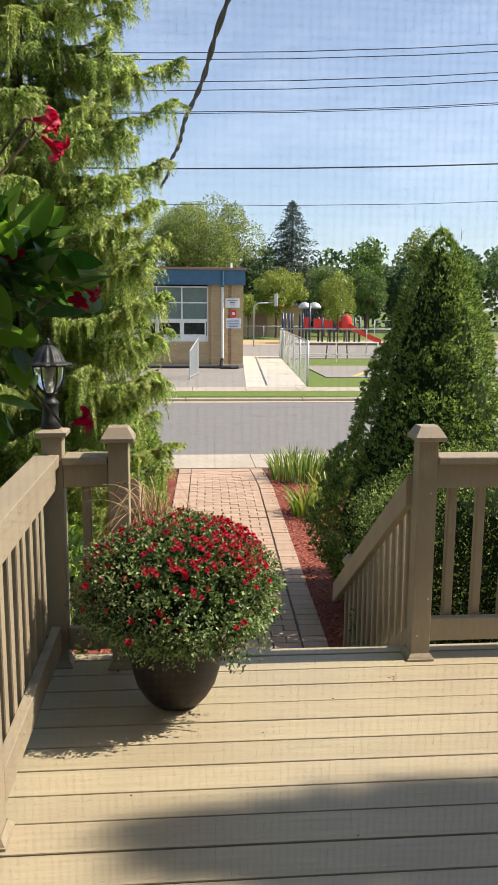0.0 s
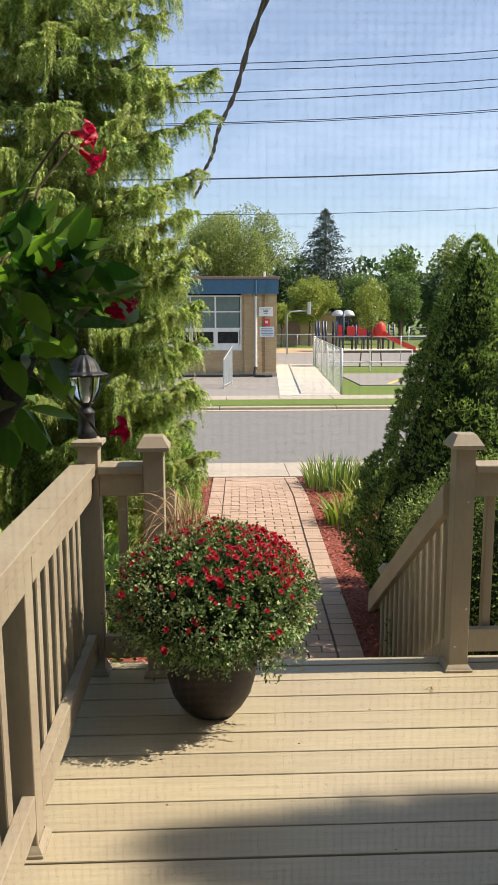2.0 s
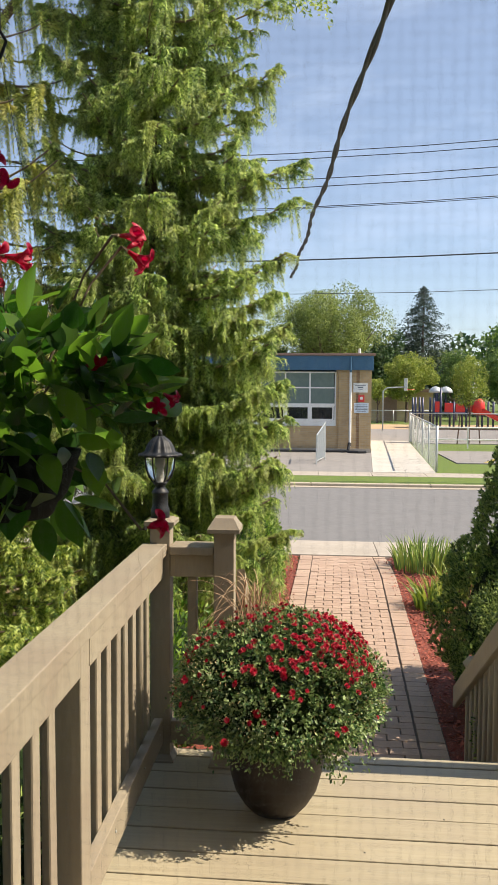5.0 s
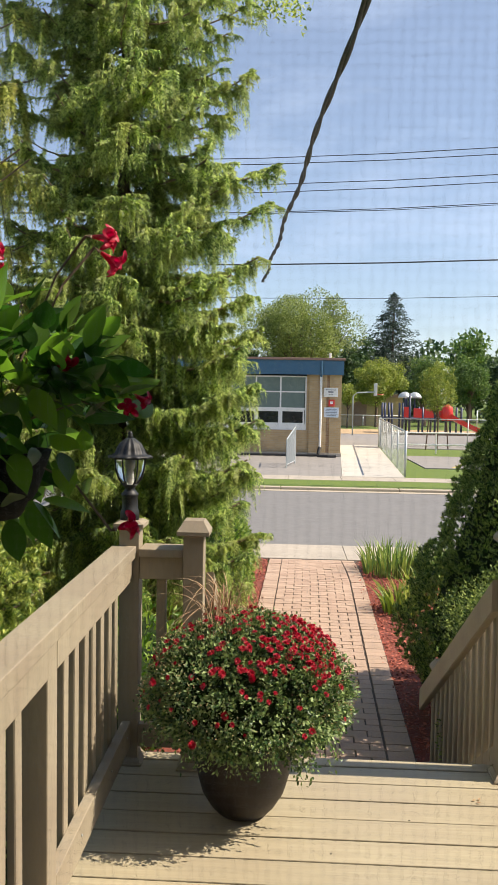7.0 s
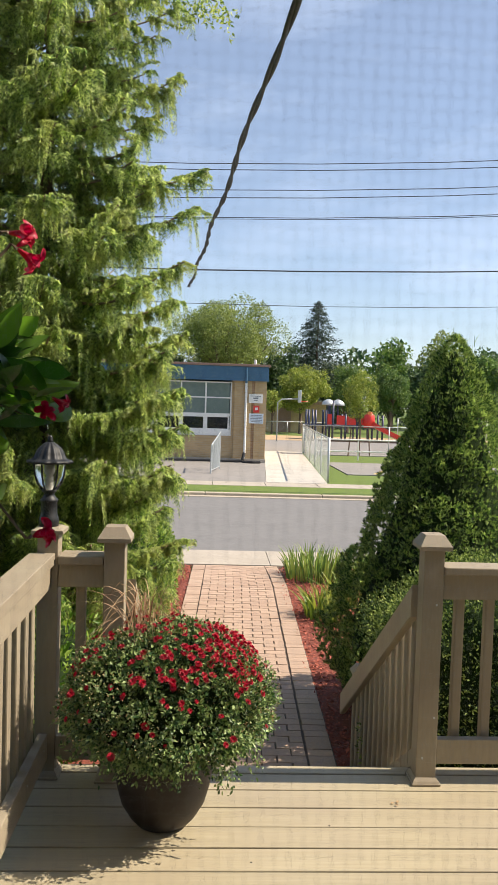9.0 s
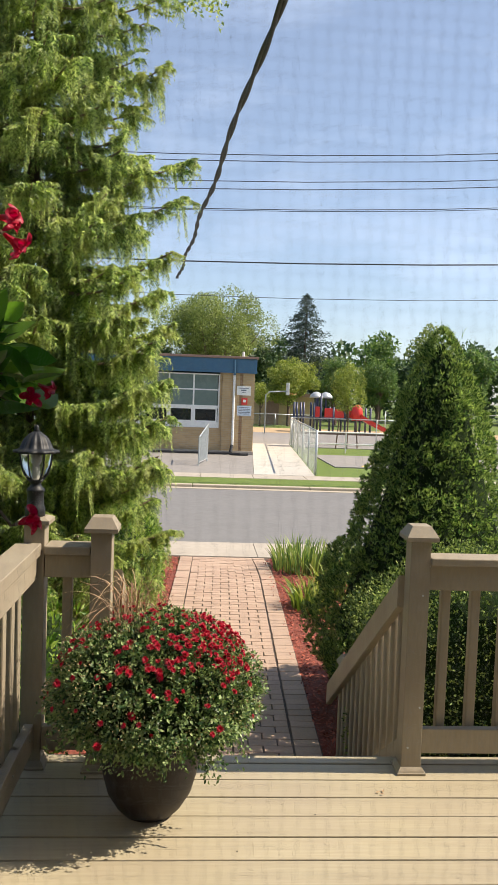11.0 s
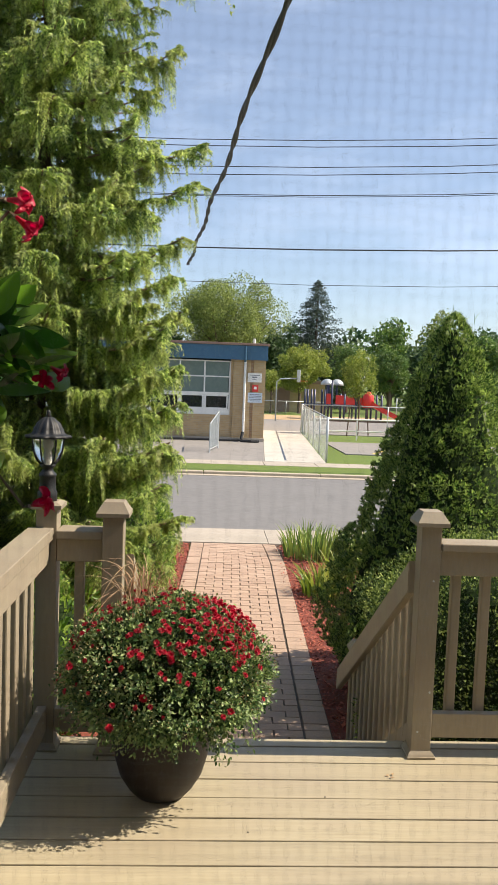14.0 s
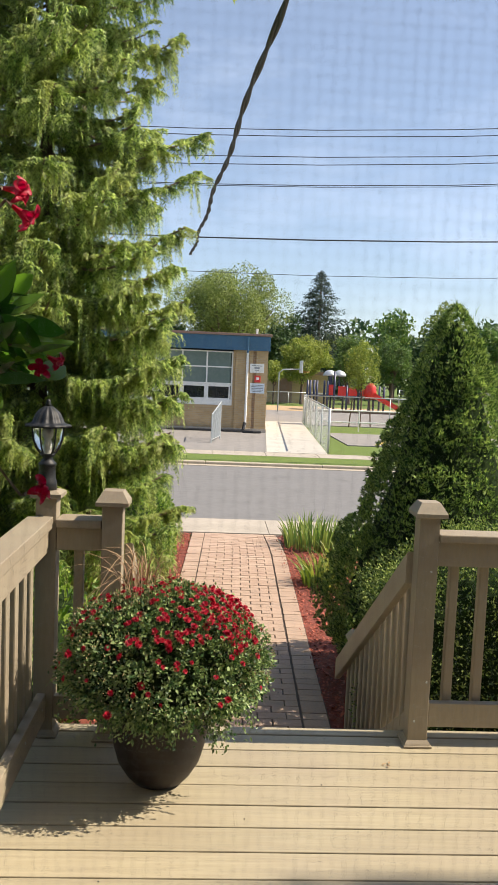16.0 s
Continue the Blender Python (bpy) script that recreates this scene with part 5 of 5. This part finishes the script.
annex = thing("school_annex", (5, 66, G1), "distant low brick building with a dark red door", "building")
part("wall", boxed(1.5, 9.5, 64, 70, G1, 1.7), M_BRICK, annex)
part("roof", boxed(1.3, 9.7, 63.8, 70.2, 1.7, 1.95), M_ROOFTRIM, annex)
part("door", boxed(5.6, 6.6, 63.94, 63.99, G1, 1.35), M_ROOFTRIM, annex, "dark red door")


# ---- trees across the road ----
def broad_tree(x, y, h, r, crown_low, material, n, leafsize, seed, label, name="tree", trunk=0.16, lean=1.0):
    t = thing(name, (x, y, G1), label, "tree", "trees across the road")
    rg = np.random.default_rng(seed)
    top = G1 + h
    limbs = [tube([(x, y, G1 - 0.05), (x + 0.05 * h * 0.1, y, G1 + h * 0.3), (x, y, G1 + h * 0.75)], [trunk, trunk * 0.75, trunk * 0.25], 8)]
    cz, rz = (top + G1 + crown_low) / 2, (h - crown_low) / 2
    k = 46
    d = unit(rg.normal(0, 1, (k, 3)))
    cc = np.array([x, y, cz]) + d * np.array([r, r, rz]) * rg.uniform(0.3, 0.8, k)[:, None]
    for p in cc[:16]:
        base = np.array([x, y, G1 + crown_low * 0.7 + rg.uniform(0, 0.3) * h])
        mid = base * 0.45 + p * 0.55 + [0, 0, -0.05 * h]
        limbs.append(tube([base, mid, p], [trunk * 0.4, trunk * 0.22, trunk * 0.06], 5))
    part("trunk", merge(*limbs), M_BARK, t)
    rc = rg.uniform(0.18, 0.34, k)
    pick = rg.integers(0, k, n)
    dd = unit(rg.normal(0, 1, (n, 3)))
    at = cc[pick] + dd * np.array([r, r, rz]) * (rc[pick] * rg.uniform(0.55, 1.05, n) ** 0.6)[:, None]
    al = unit(rg.normal(0, 1, (n, 3)) + [0, 0, -0.3])
    part("crown", leaves(at, al, unit(dd + rg.normal(0, 0.6, (n, 3)) + [0, 0, 0.4]), rg.uniform(0.7, 1.4, n) * leafsize, rg.uniform(0.5, 0.8, n) * leafsize, 0.15), material, t, kind="stuff")


def spruce(x, y, h, r, seed, label):
    t = thing("spruce_tree", (x, y, G1), label, "tree", "trees across the road")
    rg = np.random.default_rng(seed)
    part("trunk", tube([(x, y, G1 - 0.05), (x, y, G1 + h)], [0.25, 0.02], 8), M_BARK, t)
    P, A, N, L, W = [], [], [], [], []
    for i in range(480):
        u = (i + rg.uniform(0, 1)) / 480
        ln = r * (1 - u) ** 0.85 * rg.uniform(0.55, 1.12) + 0.12
        a = rg.uniform(0, 2 * np.pi)
        m = int(18 + 74 * ln / r)
        s = rg.uniform(0.1, 1, m)
        zz = G1 + 1.0 + u * (h - 1.0)
        p = np.stack([x + ln * s * np.cos(a) + rg.normal(0, 0.12, m), y + ln * s * np.sin(a) + rg.normal(0, 0.12, m), zz - 0.30 * ln * s + 0.16 * ln * s ** 3 - rg.uniform(0, 0.28, m)], 1)
        P.append(p)
        A.append(np.stack([np.cos(a) + rg.normal(0, 0.6, m), np.sin(a) + rg.normal(0, 0.6, m), rg.normal(-0.35, 0.4, m)], 1))
        N.append(rg.normal(0, 0.6, (m, 3)) + [0, 0, 1])
        L.append(rg.uniform(0.3, 0.6, m) * (1.05 - 0.6 * u))
        W.append(rg.uniform(0.09, 0.17, m) * (1.05 - 0.5 * u))
    part("crown", leaves(np.concatenate(P), np.concatenate(A), np.concatenate(N), np.concatenate(L), np.concatenate(W), 0.1), M_SPRUCE, t, kind="stuff")


broad_tree(1.3, 72, 14.0, 5.7, 2.0, M_TREE1, 48000, 0.165, 71, "broad light green maple behind the school", "maple_tree", 0.35)
broad_tree(6.6, 76, 8.6, 2.6, 1.0, M_TREE2, 6500, 0.30, 72, "dark green tree beside the spruce", "dark_tree", 0.25)
broad_tree(-4.0, 74, 7.5, 3.2, 1.0, M_TREE2, 5000, 0.32, 73, "dark green tree behind the school roof", "dark_tree", 0.25)
spruce(10.7, 80, 13.0, 6.6, 74, "tall dark spruce rising above the yard")
broad_tree(7.15, 62, 5.7, 2.5, 1.6, M_TREE3, 22000, 0.135, 75, "round yellow-green tree in the school yard", "young_tree", 0.14)
broad_tree(4.75, 60, 3.6, 0.95, 1.5, M_TREE3, 3600, 0.11, 76, "small yellowing tree behind the hoop", "young_tree", 0.08)
broad_tree(7.05, 36.2, 4.1, 0.88, 1.5, M_TREE3, 5200, 0.075, 77, "staked young tree on the lawn", "young_tree", 0.045)
for i, (dx, dy) in enumerate(((-0.55, -0.2), (0.55, 0.2))):
    part("tree_stake", tube([(7.05 + dx, 36.2 + dy, G1 - 0.02), (7.05 + dx * 0.8, 36.2 + dy, 0.7)], 0.03, 6), M_BARK, None, "dark wooden stake supporting the young tree", category="stake")
broad_tree(12.0, 68, 6.0, 1.9, 1.4, M_TREE4, 11000, 0.15, 78, "green tree behind the playground", "yard_tree", 0.16)
broad_tree(15.3, 66, 6.1, 2.0, 1.2, M_TREE4, 14000, 0.15, 79, "full green tree behind the playground", "yard_tree", 0.16)
broad_tree(13.2, 84, 7.6, 2.4, 1.2, M_TREE1, 3500, 0.3, 80, "light green tree beyond the yard", "yard_tree", 0.2)
for i, (x, y, h, r, m) in enumerate(((19.5, 84, 10.2, 4.0, M_TREE4), (25.5, 86, 11.0, 4.3, M_TREE1), (31, 88, 10.0, 4.4, M_TREE2), (22.5, 80, 8.0, 3.4, M_TREE2), (37, 86, 11.0, 4.6, M_TREE4), (29, 82, 8.5, 3.2, M_TREE4), (45, 90, 11, 5, M_TREE2), (-12, 84, 10, 4.5, M_TREE4), (-20, 84, 11, 5, M_TREE2))):
    broad_tree(x, y, h, r, 0.6, m, 6000, 0.36, 90 + i, "leafy tree in the row beyond the field", "field_tree", 0.3)


def far_wood():
    rg = np.random.default_rng(120)
    n = 14000
    xx = rg.uniform(-60, 90, n)
    hh = 8.2 + 1.6 * np.sin(xx * 0.37) + 1.2 * np.sin(xx * 1.1 + 1)
    at = np.stack([xx, 100 + rg.uniform(-2.5, 2.5, n), G1 + rg.uniform(0, 1, n) ** 0.8 * hh], 1)
    return leaves(at, rg.normal(0, 1, (n, 3)), rg.normal(0, 0.6, (n, 3)) + [0, -0.6, 0.6], rg.uniform(0.5, 1.1, n), rg.uniform(0.4, 0.8, n), 0.1)


part("far_wood", far_wood(), M_TREE2, None, "distant dark line of trees beyond the school field", kind="stuff", category="trees")

# out-of-view tree added only for its tapering shadow across the deck boards
cedar_cone(8.78, 1.83, -0.79, 0.79, 10.35, "shadow_cedar", "unseen tall narrow cedar, added to cast the deck shadow", 0.16)

# ---- small marks on the deck ----
part("fallen_leaf", leaves(np.array([[0.90, 3.085, 0.004], [0.915, 3.075, 0.004], [0.93, 3.088, 0.005]]), np.array([[1, 0.3, 0.1], [1, -0.6, 0.2], [0.4, 1, 0.1]]), np.array([[0, 0, 1.0]] * 3), 0.022, 0.012), M_STRAW, None, "dry curled leaf on the deck boards", category="leaf")
for x, y in ((0.30, 2.672), (0.537, 2.056), (0.62, 2.92), (1.42, 2.75), (-0.18, 2.31)):
    part("nail_head", lathe([(0.0032, -0.001), (0.0032, 0.0012), (0.001, 0.0016)], (x, y, 0), 8), M_BLACK, deck)
for x, y, z in ((1.136, 3.262, 0.93), (1.11, 3.2545, 0.80), (1.12, 3.2545, 0.30), (1.075, 3.2545, 0.12)):
    part("screw_head", tube([(x, y, z), (x, y - 0.0035, z)], 0.0045, 8), M_GALV, rp)
for y in (2.45, 2.9, 3.2):
    part("screw_head", tube([(LX + 0.046, y, 0.16), (LX + 0.0485, y, 0.16)], 0.0045, 8), M_GALV, left_rail)

# ---- brick pavers of the path, last ----
rng = np.random.default_rng(5)
me_pav = {ln: mesh_of("paver", boxed(-0.0495, 0.0495, -ln / 2, ln / 2, -0.05, 0, 0.004), M_PAVER) for ln in (0.195, 0.093, 0.176)}
far_v, far_f = [], []
BRK = boxed(-0.5, 0.5, -0.5, 0.5, -1, 0, 0.02)
BRK.verts.ensure_lookup_table()
BRK.faces.ensure_lookup_table()
BV = [tuple(v.co) for v in BRK.verts]
BF = [tuple(v.index for v in f.verts) for f in BRK.faces]
BRK.free()


def paver(cx, cy, ln):
    """One brick laid across the path: ln is its length."""
    z = -0.7565 + rng.uniform(-0.002, 0.002)
    m = pose(cx + rng.normal(0, 0.0012), cy, z, rng.normal(0, 0.25), rng.normal(0, 0.25), rng.normal(0, 0.5) - math.degrees(PSL) * 0.9 + 90)
    if cy < 8.55:
        piece("paver", me_pav[ln], path, m)
    else:
        k = len(far_v)
        for p in BV:
            far_v.append(tuple(m @ Vector((p[0] * 0.099, p[1] * ln, p[2] * 0.05))))
        far_f.extend(tuple(i + k for i in f) for f in BF)


HALF, COLS = 0.1035, 9            # half a brick's pitch; half bricks across the field
row, y = 0, 4.60
while y < 11.41:
    bend = -0.065 * max(0.0, (y - 10.0) / 1.3) ** 1.5      # the far end draws in beside the irises
    c = 0
    while c < COLS:
        w = 1 if (c == 0 and row % 2) or c == COLS - 1 else 2
        at = c + w / 2
        paver(path_x(y) + HALF * at + bend * at / COLS, y, 0.195 if w == 2 else 0.093)
        c += w
    paver(path_x(y) + HALF * COLS + 0.013 + 0.088 + bend, y, 0.176)
    paver(path_x(y) - 0.010 - 0.088, y, 0.176)
    row += 1
    y += 0.1035
part("far_pavers", (far_v, far_f), M_PAVER2, path, kind="stuff")
